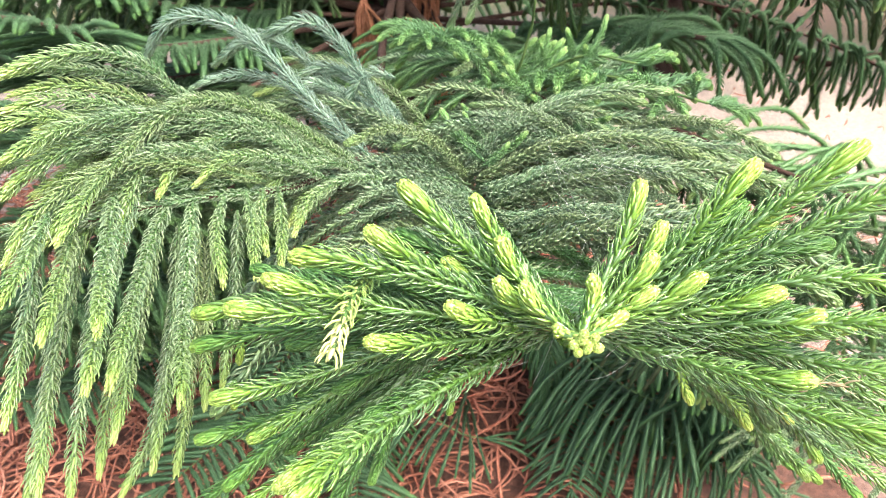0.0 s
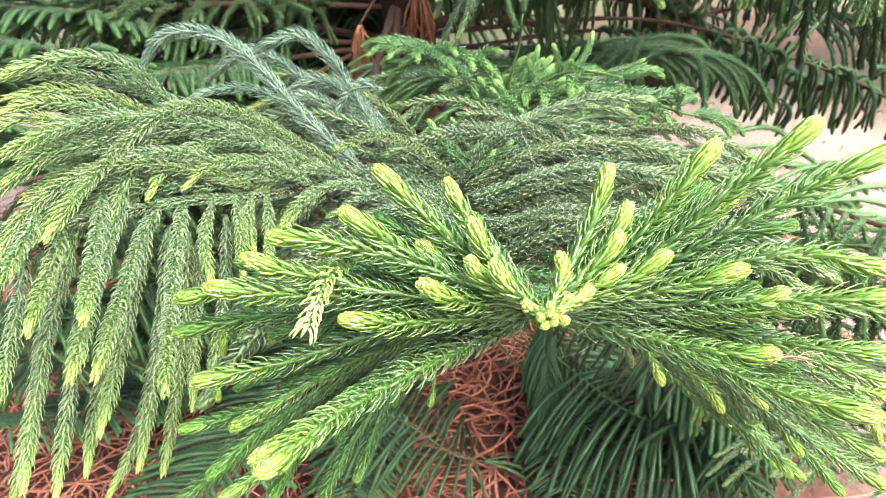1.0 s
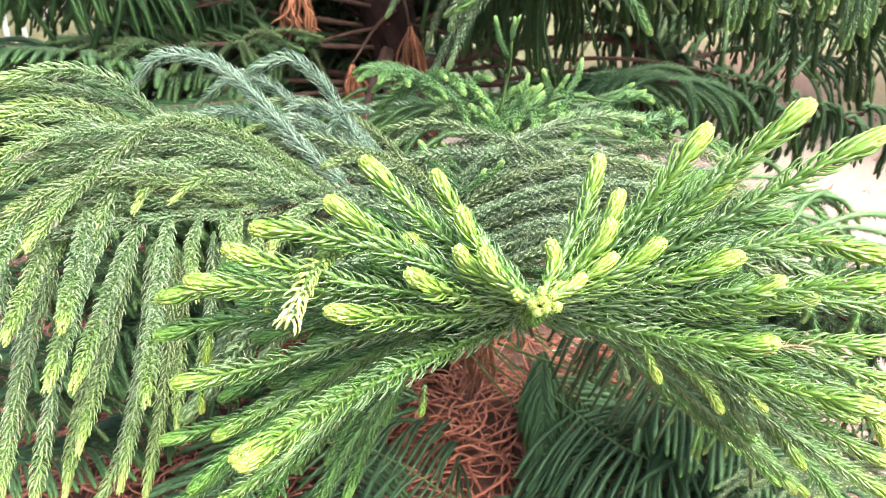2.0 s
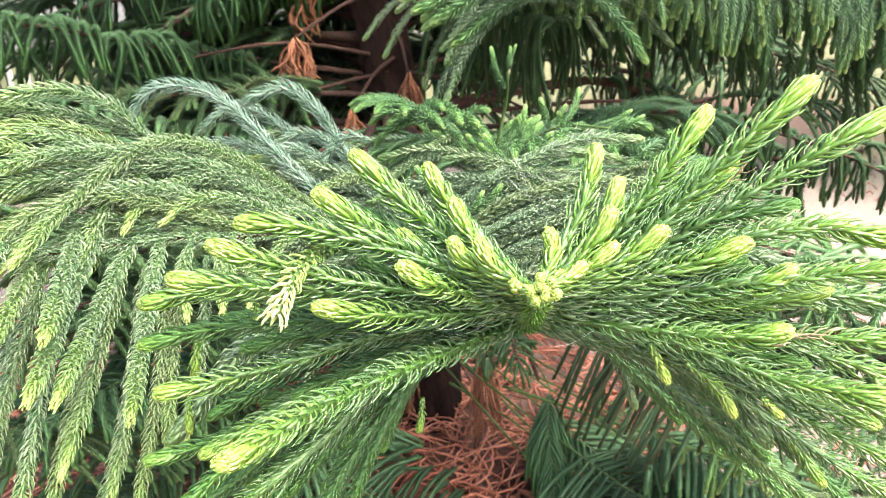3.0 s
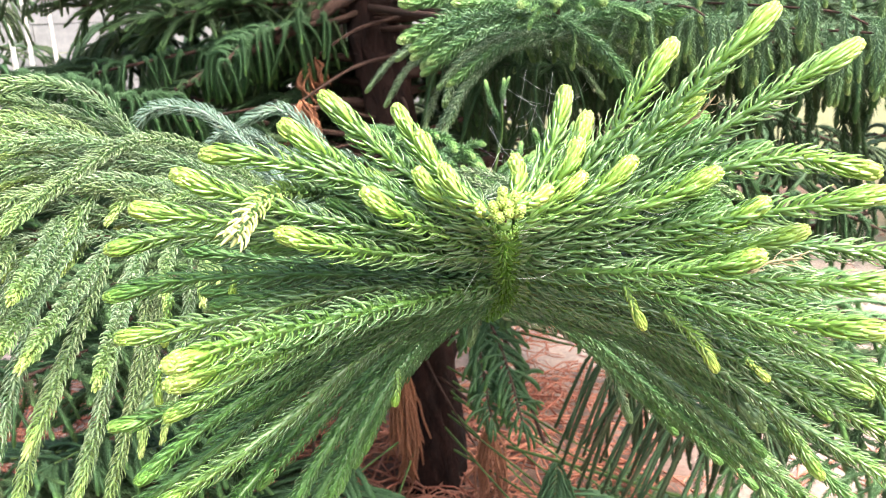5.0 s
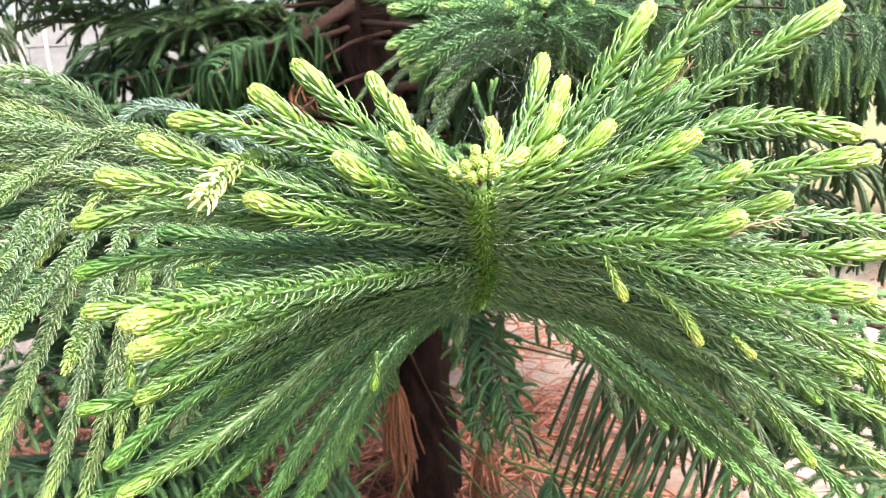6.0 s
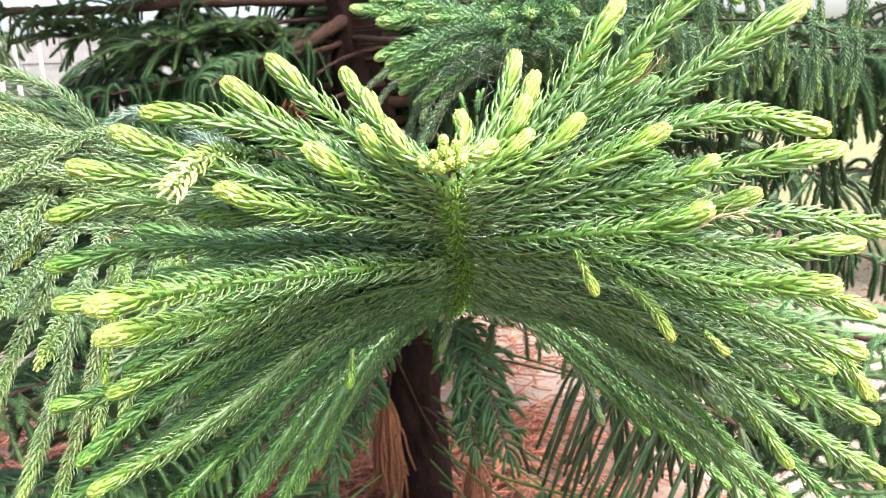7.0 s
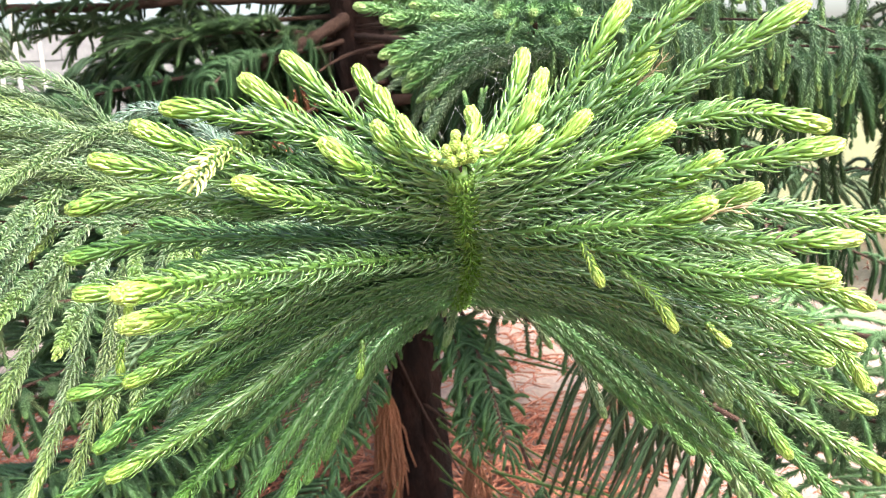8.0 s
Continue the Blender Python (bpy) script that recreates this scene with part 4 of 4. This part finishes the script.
set_bough([(-0.17, 2.2, 1.40), (0.35, 1.6, 1.40), (0.55, 1.35, 1.38), (0.75, 1.2, 1.35)], LOW_FAN, 0.022, 74, 0.3, 0.4, -0.2, 1.2)
set_bough([(-0.15, 2.2, 1.45), (0.3, 1.9, 1.40), (0.7, 1.6, 1.34), (1.05, 1.3, 1.30)], FAR_DROOP, 0.032, 42, 0.25, 0.3, 0.0, 1.1)
set_bough([(-0.08, 2.14, 0.95), (0.247, 1.494, 1.10), (0.281, 1.143, 1.190), (0.330, 0.97, 1.225)], LOW_FAN, 0.026, 24, 0.45, 0.7, 0.0, 1.0)
set_bough([(-0.06, 2.14, 0.9), (0.35, 1.45, 0.95), (0.62, 1.05, 0.96), (0.85, 0.85, 0.95)], MID_DROOP, 0.02, 54, 0.62, 0.5, 0.05, 1.15)
set_bough([(-0.06, 2.14, 1.0), (0.50, 2.45, 1.02), (0.791, 2.50, 0.93), (0.954, 2.45, 0.829), (1.144, 2.35, 0.757), (1.272, 2.20, 0.833)], FRINGE, 0.040, 25, 0.45, 0.3, 0.1, 1.4)
set_bough([(-0.15, 2.18, 1.10), (-0.45, 2.05, 1.17), (-0.62, 1.80, 1.24), (-0.75, 1.55, 1.31), (-0.92, 1.40, 1.36)], FRINGE, 0.018, 78, 0.3, 0.4, 0.0, 0.9)
set_bough([(-0.16, 2.2, 1.46), (-0.43, 2.1, 1.474), (-0.663, 1.95, 1.443)], FAR_LEVEL, 0.022, 26, 0.2, 0.6, 0.0, 0.9)
set_bough([(-0.12, 2.15, 1.05), (-0.45, 1.85, 1.12), (-0.75, 1.7, 1.14), (-1.05, 1.55, 1.16)], FAR_LEVEL, 0.024, 43, 0.2, 0.5, 0.0, 1.0)
set_bough([(-0.16, 2.2, 1.44), (-0.402, 2.15, 1.394), (-0.648, 2.0, 1.351), (-0.82, 1.88, 1.315)], FRINGE, 0.022, 27, 0.2, 0.5, 0.0, 0.9)
set_bough([(-0.16, 2.2, 1.46), (-0.254, 2.1, 1.425), (-0.404, 1.9, 1.397), (-0.44, 1.72, 1.34)], FRINGE, 0.020, 28, 0.3, 0.8, 0.0, 0.95)
set_bough([(-0.19, 2.25, 1.57), (-0.585, 2.12, 1.562), (-0.85, 2.15, 1.551), (-1.3, 2.2, 1.57)], FAR_DROOP, 0.05, 29, 0.35, 0.3, 0.0, 0.7)
set_bough([(-0.16, 2.25, 1.52), (-0.407, 2.3, 1.516), (-0.622, 2.2, 1.501), (-0.95, 2.2, 1.49)], FAR_LEVEL, 0.022, 30, 0.45, 0.5, 0.0, 1.0)
set_bough([(-0.14, 2.2, 1.53), (-0.335, 2.05, 1.412), (-0.551, 1.95, 1.306), (-0.62, 1.90, 1.27)], FAR_LEVEL, 0.03, 31, 0.72, 0.4, 0.0, 0.8)
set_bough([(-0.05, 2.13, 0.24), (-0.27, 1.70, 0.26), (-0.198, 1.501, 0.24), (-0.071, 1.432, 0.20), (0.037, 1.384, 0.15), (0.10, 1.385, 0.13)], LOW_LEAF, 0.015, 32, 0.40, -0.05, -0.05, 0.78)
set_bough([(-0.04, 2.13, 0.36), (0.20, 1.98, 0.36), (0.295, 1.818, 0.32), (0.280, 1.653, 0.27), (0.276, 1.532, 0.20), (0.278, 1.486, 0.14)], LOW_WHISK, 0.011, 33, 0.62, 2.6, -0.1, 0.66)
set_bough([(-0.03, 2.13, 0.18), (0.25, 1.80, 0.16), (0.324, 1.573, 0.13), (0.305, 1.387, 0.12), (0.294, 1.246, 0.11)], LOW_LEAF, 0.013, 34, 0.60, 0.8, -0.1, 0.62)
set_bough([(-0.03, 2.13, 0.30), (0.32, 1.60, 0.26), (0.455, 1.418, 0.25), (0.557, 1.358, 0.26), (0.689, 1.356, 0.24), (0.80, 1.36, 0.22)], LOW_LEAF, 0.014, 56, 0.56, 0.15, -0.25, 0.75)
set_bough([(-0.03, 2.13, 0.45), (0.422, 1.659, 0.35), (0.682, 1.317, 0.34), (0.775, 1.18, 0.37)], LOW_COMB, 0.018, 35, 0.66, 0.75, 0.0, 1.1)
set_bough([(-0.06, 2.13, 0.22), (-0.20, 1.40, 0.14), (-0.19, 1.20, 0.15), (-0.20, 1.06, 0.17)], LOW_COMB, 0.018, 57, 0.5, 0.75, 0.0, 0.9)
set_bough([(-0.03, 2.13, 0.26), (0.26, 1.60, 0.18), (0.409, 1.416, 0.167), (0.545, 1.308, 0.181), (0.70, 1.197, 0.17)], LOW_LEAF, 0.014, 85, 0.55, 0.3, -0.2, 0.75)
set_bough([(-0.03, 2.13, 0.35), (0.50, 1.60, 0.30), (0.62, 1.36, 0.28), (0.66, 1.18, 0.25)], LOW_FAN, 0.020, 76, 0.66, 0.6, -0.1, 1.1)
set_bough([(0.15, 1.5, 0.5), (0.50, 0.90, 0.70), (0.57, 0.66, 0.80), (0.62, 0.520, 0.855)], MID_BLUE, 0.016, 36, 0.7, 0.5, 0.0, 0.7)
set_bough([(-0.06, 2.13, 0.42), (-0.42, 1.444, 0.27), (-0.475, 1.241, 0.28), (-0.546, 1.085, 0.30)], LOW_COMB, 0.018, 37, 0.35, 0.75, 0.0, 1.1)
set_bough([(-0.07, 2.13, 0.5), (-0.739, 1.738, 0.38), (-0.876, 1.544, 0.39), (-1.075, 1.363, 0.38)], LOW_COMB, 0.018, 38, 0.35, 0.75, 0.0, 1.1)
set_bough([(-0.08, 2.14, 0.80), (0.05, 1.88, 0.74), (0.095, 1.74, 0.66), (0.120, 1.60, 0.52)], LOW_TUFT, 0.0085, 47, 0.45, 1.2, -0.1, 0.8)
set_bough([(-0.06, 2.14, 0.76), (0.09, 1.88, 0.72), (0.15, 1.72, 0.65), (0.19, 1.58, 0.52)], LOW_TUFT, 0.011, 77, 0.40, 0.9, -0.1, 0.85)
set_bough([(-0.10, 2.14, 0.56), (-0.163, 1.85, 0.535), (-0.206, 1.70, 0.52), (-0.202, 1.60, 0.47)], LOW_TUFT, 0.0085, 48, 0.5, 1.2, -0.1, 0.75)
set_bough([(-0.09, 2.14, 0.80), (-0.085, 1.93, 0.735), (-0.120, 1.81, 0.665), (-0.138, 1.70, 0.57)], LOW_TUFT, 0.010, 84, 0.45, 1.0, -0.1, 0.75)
set_bough([(-0.10, 2.14, 0.90), (0.06, 1.4, 0.96), (0.20, 1.1, 0.965), (0.28, 0.9, 0.975), (0.37, 0.74, 0.965)], MID_COMB, 0.0085, 49, 0.84, -0.9, 0.0, 1.25)
set_bough([(-0.10, 2.14, 0.8), (-0.579, 1.687, 0.83), (-0.596, 1.286, 0.86), (-0.681, 1.084, 0.866)], LOW_FAN, 0.018, 50, 0.3, 0.5, 0.0, 1.0)
set_bough([(-0.10, 2.14, 0.65), (-0.479, 1.757, 0.68), (-0.537, 1.352, 0.695), (-0.651, 1.148, 0.694)], LOW_FAN, 0.018, 51, 0.3, 0.5, 0.0, 1.0)
set_bough([(-0.06, 2.14, 0.8), (0.536, 1.469, 0.80), (0.630, 1.162, 0.804), (0.698, 0.963, 0.835)], FAR_LEVEL, 0.03, 52, 0.2, 0.5, 0.0, 1.0)
set_bough([(-0.10, 2.14, 0.7), (-0.632, 1.600, 0.413), (-0.697, 1.300, 0.557), (-0.748, 1.100, 0.699)], FAR_LEVEL, 0.022, 58, 0.35, 0.5, -0.2, 1.0)
set_bough([(-0.10, 2.14, 0.55), (-0.696, 1.700, 0.198), (-0.819, 1.400, 0.294), (-0.900, 1.200, 0.404)], LOW_COMB, 0.018, 59, 0.4, 0.7, -0.1, 1.0)
set_bough([(-0.04, 2.13, 0.40), (0.564, 1.600, 0.076), (0.709, 1.400, 0.178), (0.789, 1.250, 0.283)], LOW_COMB, 0.018, 60, 0.4, 0.75, -0.1, 1.1)
set_bough([(-0.04, 2.13, 0.35), (0.433, 1.700, 0.031), (0.586, 1.500, 0.068), (0.710, 1.350, 0.080)], LOW_COMB, 0.018, 61, 0.4, 0.75, -0.1, 1.0)
set_bough([(-0.03, 2.13, 0.42), (0.706, 1.800, -0.012), (0.938, 1.600, 0.112), (1.108, 1.500, 0.196)], FAR_LEVEL, 0.022, 62, 0.4, 0.5, -0.1, 1.0)
set_bough([(-0.12, 2.14, 0.95), (-0.576, 1.500, 1.056), (-0.626, 1.300, 1.147), (-0.696, 1.200, 1.196)], LOW_COMB, 0.018, 63, 0.35, 0.75, -0.1, 1.0)
set_bough([(-0.12, 2.14, 0.95), (-0.583, 1.800, 1.063), (-0.718, 1.600, 1.151), (-0.830, 1.500, 1.188)], LOW_COMB, 0.018, 64, 0.3, 0.7, -0.1, 1.0)
set_bough([(-0.12, 2.14, 0.75), (-0.692, 1.500, 0.835), (-0.707, 1.300, 0.984), (-0.722, 1.150, 1.076)], LOW_COMB, 0.018, 66, 0.35, 0.75, -0.1, 1.0)
set_bough([(-0.12, 2.14, 0.85), (-0.786, 1.700, 0.913), (-0.786, 1.500, 1.017), (-0.791, 1.300, 1.101)], LOW_COMB, 0.018, 67, 0.3, 0.7, -0.1, 1.0)
set_bough([(-0.10, 2.14, 1.0), (-0.463, 1.400, 0.957), (-0.535, 1.150, 1.011), (-0.588, 1.000, 1.041)], FAR_LEVEL, 0.024, 68, 0.35, 0.5, -0.15, 1.0)
set_bough([(-0.10, 2.14, 0.85), (-0.484, 1.500, 0.733), (-0.577, 1.250, 0.817), (-0.673, 1.100, 0.866)], FAR_LEVEL, 0.024, 69, 0.4, 0.5, -0.15, 1.0)
set_bough([(-0.10, 2.14, 0.60), (-0.538, 1.500, 0.554), (-0.643, 1.300, 0.641), (-0.727, 1.150, 0.705)], LOW_COMB, 0.018, 70, 0.4, 0.6, -0.15, 1.1)
set_bough([(-0.06, 2.14, 0.65), (0.520, 1.344, 0.707), (0.599, 1.044, 0.734), (0.636, 0.85, 0.782)], MID_DROOP, 0.024, 53, 0.72, 0.5, 0.0, 1.1)
set_bough([(-0.04, 2.13, 0.60), (0.574, 1.400, 0.687), (0.654, 1.150, 0.754), (0.738, 1.000, 0.795)], FAR_LEVEL, 0.024, 72, 0.74, 0.5, -0.1, 1.0)

# plumes over the open ground
set_bough([(-0.06, 2.14, 0.92), (0.50, 2.38, 0.93), (0.82, 2.28, 0.87), (1.00, 2.18, 0.76)], FRINGE, 0.022, 82, 0.50, 0.6, -0.1, 0.9)
set_bough([(-0.06, 2.14, 0.98), (0.60, 2.30, 0.98), (1.05, 2.10, 0.89), (1.28, 1.92, 0.80)], FRINGE, 0.026, 83, 0.62, 0.5, -0.1, 1.0)

# drooping boughs behind the fan, their needle colour darkened as if in shade
set_bough([(-0.13, 2.2, 1.26), (0.20, 2.40, 1.30), (0.55, 2.50, 1.30), (0.95, 2.45, 1.24)], FAR_DROOP, 0.034, 80, 0.25, 0.4, -0.1, 0.9)
set_bough([(-0.10, 2.2, 1.10), (0.30, 2.45, 1.16), (0.75, 2.45, 1.14), (1.15, 2.30, 1.08)], FAR_DROOP, 0.040, 81, 0.35, 0.4, -0.1, 0.8)

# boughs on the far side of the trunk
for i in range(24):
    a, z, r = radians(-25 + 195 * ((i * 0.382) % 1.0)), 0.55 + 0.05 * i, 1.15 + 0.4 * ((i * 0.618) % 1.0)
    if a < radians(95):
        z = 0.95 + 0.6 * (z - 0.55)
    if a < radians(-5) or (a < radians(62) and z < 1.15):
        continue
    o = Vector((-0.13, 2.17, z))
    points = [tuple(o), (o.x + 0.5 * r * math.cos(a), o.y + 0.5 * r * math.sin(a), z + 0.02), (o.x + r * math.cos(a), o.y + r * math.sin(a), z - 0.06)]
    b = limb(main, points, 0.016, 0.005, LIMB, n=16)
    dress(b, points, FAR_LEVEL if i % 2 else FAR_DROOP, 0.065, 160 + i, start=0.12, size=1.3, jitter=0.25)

# boughs low on the far side, with canopy shade put into their colour
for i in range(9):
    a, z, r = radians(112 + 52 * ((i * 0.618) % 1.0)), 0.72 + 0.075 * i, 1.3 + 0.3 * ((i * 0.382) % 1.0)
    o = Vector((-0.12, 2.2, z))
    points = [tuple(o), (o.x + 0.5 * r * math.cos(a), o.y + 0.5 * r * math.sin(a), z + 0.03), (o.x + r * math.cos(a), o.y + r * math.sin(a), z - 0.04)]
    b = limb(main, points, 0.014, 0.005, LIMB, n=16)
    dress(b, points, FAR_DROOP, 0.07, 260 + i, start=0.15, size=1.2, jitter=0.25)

# unseen tier of boughs above the eye, added to shade the growth below
for i, (a, r, z) in enumerate(((-48, 1.25, 1.72), (-36, 1.35, 1.80), (-24, 1.3, 1.70), (-10, 1.3, 1.82), (4, 1.3, 1.74), (18, 1.25, 1.8), (200, 1.2, 1.76), (214, 1.3, 1.86), (184, 1.3, 1.8), (228, 1.1, 1.78))):
    o, c, n = Vector((-0.19, 2.24, z)), math.cos(radians(a)), math.sin(radians(a))
    points = [tuple(o), (o.x + 0.5 * r * c, o.y + 0.5 * r * n, z + 0.08), (o.x + r * c, o.y + r * n, z + 0.04)]
    b = limb(main, points, 0.014, 0.004, LIMB, n=16)
    dress(b, points, CROWN_FLAT, 0.09, 420 + i, start=0.2, size=1.2, jitter=0.3)

# upper boughs of the crown, out of view: added to block sky, open towards the sun
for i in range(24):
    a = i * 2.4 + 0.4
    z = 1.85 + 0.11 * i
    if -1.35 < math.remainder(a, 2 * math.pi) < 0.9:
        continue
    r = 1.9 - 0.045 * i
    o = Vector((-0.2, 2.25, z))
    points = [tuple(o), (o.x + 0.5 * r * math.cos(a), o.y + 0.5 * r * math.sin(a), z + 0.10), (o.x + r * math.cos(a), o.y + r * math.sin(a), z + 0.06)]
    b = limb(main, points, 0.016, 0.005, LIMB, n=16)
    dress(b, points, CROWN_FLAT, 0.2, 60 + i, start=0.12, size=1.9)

# dry brown sprays caught near the trunk
def dry_spray(x, y, z, fall, count, seed, spread=0.042):
    """A dead bough end: withered branchlets hanging in a bundle."""
    rng = np.random.default_rng(seed)
    bough = limb(main, [(-0.08, 2.14, z + 0.10), (0.5 * (x - 0.08), 0.5 * (y + 2.14), z + 0.07), (x, y, z)], 0.006, 0.003, LIMB, "dry brown dead bough", n=16)
    for k in range(int(1.5 * count)):
        a, out = rng.uniform(0, 2 * math.pi), spread * rng.uniform(0.3, 1.2)
        dx, dy, drop = out * math.cos(a), out * math.sin(a) * 0.8, fall * rng.uniform(0.55, 1.1)
        top = (x + 0.15 * dx, y + 0.15 * dy, z + rng.uniform(-0.25, 0.05) * fall)
        pts = [top, (x + 0.8 * dx, y + 0.8 * dy, top[2] - 0.30 * drop), (x + dx + rng.normal(0, 0.006), y + dy, top[2] - 0.65 * drop), (x + rng.uniform(0.2, 1.4) * dx + rng.normal(0, 0.02), y + dy, top[2] - drop)]
        v, t, val = needles(pts, 0.012, 0.0, 0.0013, 0.0011, rng, 1, twig=0.0016, base=46, hook=4, blunt=0, rope=0.0015)
        part("dry_branchlet", mesh_of("dry_branchlet", v, t, DEAD), bough)


for spot in ((-0.105, 2.0, 0.47, 0.30, 46, 1), (-0.30, 2.03, 1.33, 0.10, 16, 2), (-0.51, 1.9, 1.02, 0.16, 16, 3), (-0.19, 1.9, 1.06, 0.2, 22, 4), (0.30, 1.9, 1.02, 0.2, 16, 5), (-0.315, 1.9, 1.235, 0.10, 22, 6), (-0.05, 2.02, 1.12, 0.22, 16, 7), (-0.02, 1.98, 0.98, 0.25, 20, 8), (0.135, 1.93, 0.33, 0.26, 20, 9)):
    dry_spray(*spot)

# bare dead sticks that lean on the trunk
for points, r in (([(-0.09, 2.02, 0.62), (-0.010, 1.95, 0.454), (0.09, 1.86, 0.30)], 0.0045), ([(-0.08, 2.14, 0.92), (0.12, 1.95, 0.70), (0.193, 1.85, 0.557), (0.26, 1.72, 0.38)], 0.009), ([(-0.12, 2.16, 0.75), (-0.33, 1.93, 0.45), (-0.363, 1.90, 0.16)], 0.006), ([(-0.1, 2.16, 1.15), (-0.35, 1.95, 1.22), (-0.6, 1.8, 1.2)], 0.006)):
    limb(main, points, r, 0.5 * r, LIMB, "bare dead stick", n=20)

# trees behind
for tx, ty, seed, tall, label in ((-3.7, 4.6, 71, 6.0, "pine behind with dark drooping boughs"), (-0.7, 4.9, 75, 6.5, "dark pine close behind the first"), (1.3, 4.6, 72, 5.5, "pine behind over pale ground"), (3.2, 4.4, 76, 5.0, "dense dark green pine at the edge of the clearing"), (-5.2, 8.5, 73, 7.0, "far pine before the pale wall")):
    other = tree(tx, ty, label)
    rng = np.random.default_rng(seed)
    trunk(other, [(tx, ty, -0.05), (tx + 0.03, ty, 1.2), (tx - 0.02, ty + 0.05, tall)], [0.12, 0.09, 0.03])
    for i in range(18):
        a, z = i * 2.4 + rng.uniform(0, 0.4), 0.45 + i * (tall - 1.0) / 20
        r = 1.5 * (1 - 0.5 * i / 18) * rng.uniform(0.85, 1.1)
        points = [(tx, ty, z), (tx + 0.5 * r * math.cos(a), ty + 0.5 * r * math.sin(a), z + 0.06), (tx + r * math.cos(a), ty + r * math.sin(a), z - 0.04)]
        b = limb(other, points, 0.02, 0.005, LIMB, n=16)
        dress(b, points, CROWN_DROOP, 0.26, seed * 20 + i, start=0.12, size=2.2, jitter=0.3)


# slender pale stems before the wall
for x, y, r in ((-3.1, 6.0, 0.022), (-2.72, 5.6, 0.018), (-3.55, 6.6, 0.025)):
    ob = new("slender_tree")
    ob.location = (x, y, 0)
    tagged(ob, "slender pale grey bare tree stem near the wall", "tree", "slender trees")
    q, way, _ = curve_through([(x, y, -0.05), (x + 0.04, y, 1.5), (x - 0.03, y, 4.5)], 20)
    v, t = tube(q, way, np.linspace(r, 0.4 * r, 20), 8)
    part("trunk", mesh_of("trunk", v, t, STEM), ob)

# torn web between the shoots, and a bit of fluff and withered growth
def spider_web():
    rng = np.random.default_rng(9)
    a, b, c, d = (np.array(p) for p in ((0.071, 0.40, 1.326), (0.089, 0.32, 1.344), (0.054, 0.42, 1.321), (0.080, 0.30, 1.322)))
    vs, ts, n = [], [], 0
    for i in range(96):
        if i >= 22:
            p = np.array((rng.uniform(0.02, 0.125), rng.uniform(0.25, 0.31), rng.uniform(1.283, 1.322)))
            q = p + rng.normal(0, 1, 3) * (0.016, 0.008, 0.008)
        elif i < 4:
            p, q = a + rng.normal(0, 0.008, 3), b + rng.normal(0, 0.006, 3)
        elif i < 7:
            p, q = c + rng.normal(0, 0.008, 3), d + rng.normal(0, 0.008, 3)
        else:
            m = a + (b - a) * rng.random() + rng.normal(0, 0.005, 3)
            p, q = m, m + rng.normal(0, 0.012, 3)
        mid = (p + q) / 2 + np.array((0, 0, -0.1 * np.linalg.norm(q - p)))
        line, way, _ = curve_through([tuple(p), tuple(mid), tuple(q)], 7)
        v, t = tube(line, way, np.full(7, rng.uniform(0.00002, 0.00004)), 3)
        vs.append(v)
        ts.append(t + n)
        n += len(v)
    ob = new("spider_web", mesh_of("spider_web", np.vstack(vs), np.vstack(ts), SILK))
    return tagged(ob, "torn grey spider web strung between green shoots", "spider web")


spider_web()
v, t, val = needles([(0.146, 0.245, 1.285), (0.1545, 0.244, 1.2895), (0.163, 0.242, 1.2905)], 0.007, 0.0, 0.0017, 0.00045, near_rng, twig=0.0005, blunt=-1)
part("withered_tip", mesh_of("withered_tip", v, t, PALE), near, "withered pale brown tip")
v, t, val = needles([(0.131, 0.285, 1.336), (0.137, 0.281, 1.342), (0.140, 0.279, 1.346)], 0.006, 0.0, 0.0016, 0.0004, near_rng, twig=0.0005, blunt=-1)
part("withered_tip", mesh_of("withered_tip", v, t, PALE), near, "withered pale brown tip")


def fluff():
    """A small tuft of white down caught on the stem."""
    rng = np.random.default_rng(17)
    vs, ts, n = [], [], 0
    for i in range(16):
        p = np.array((0.0655, 0.3425, 1.2535)) + rng.normal(0, 0.0008, 3)
        q = p + rng.normal(0, 0.0018, 3)
        line, way, _ = curve_through([tuple(p), tuple((p + q) / 2 + rng.normal(0, 0.0005, 3)), tuple(q)], 5)
        v, t = tube(line, way, np.full(5, 0.00022), 4)
        vs.append(v)
        ts.append(t + n)
        n += len(v)
    ob = new("fluff", mesh_of("fluff", np.vstack(vs), np.vstack(ts), SILK))
    return tagged(ob, "bit of white fluff caught on the green stem", "fluff")


fluff()
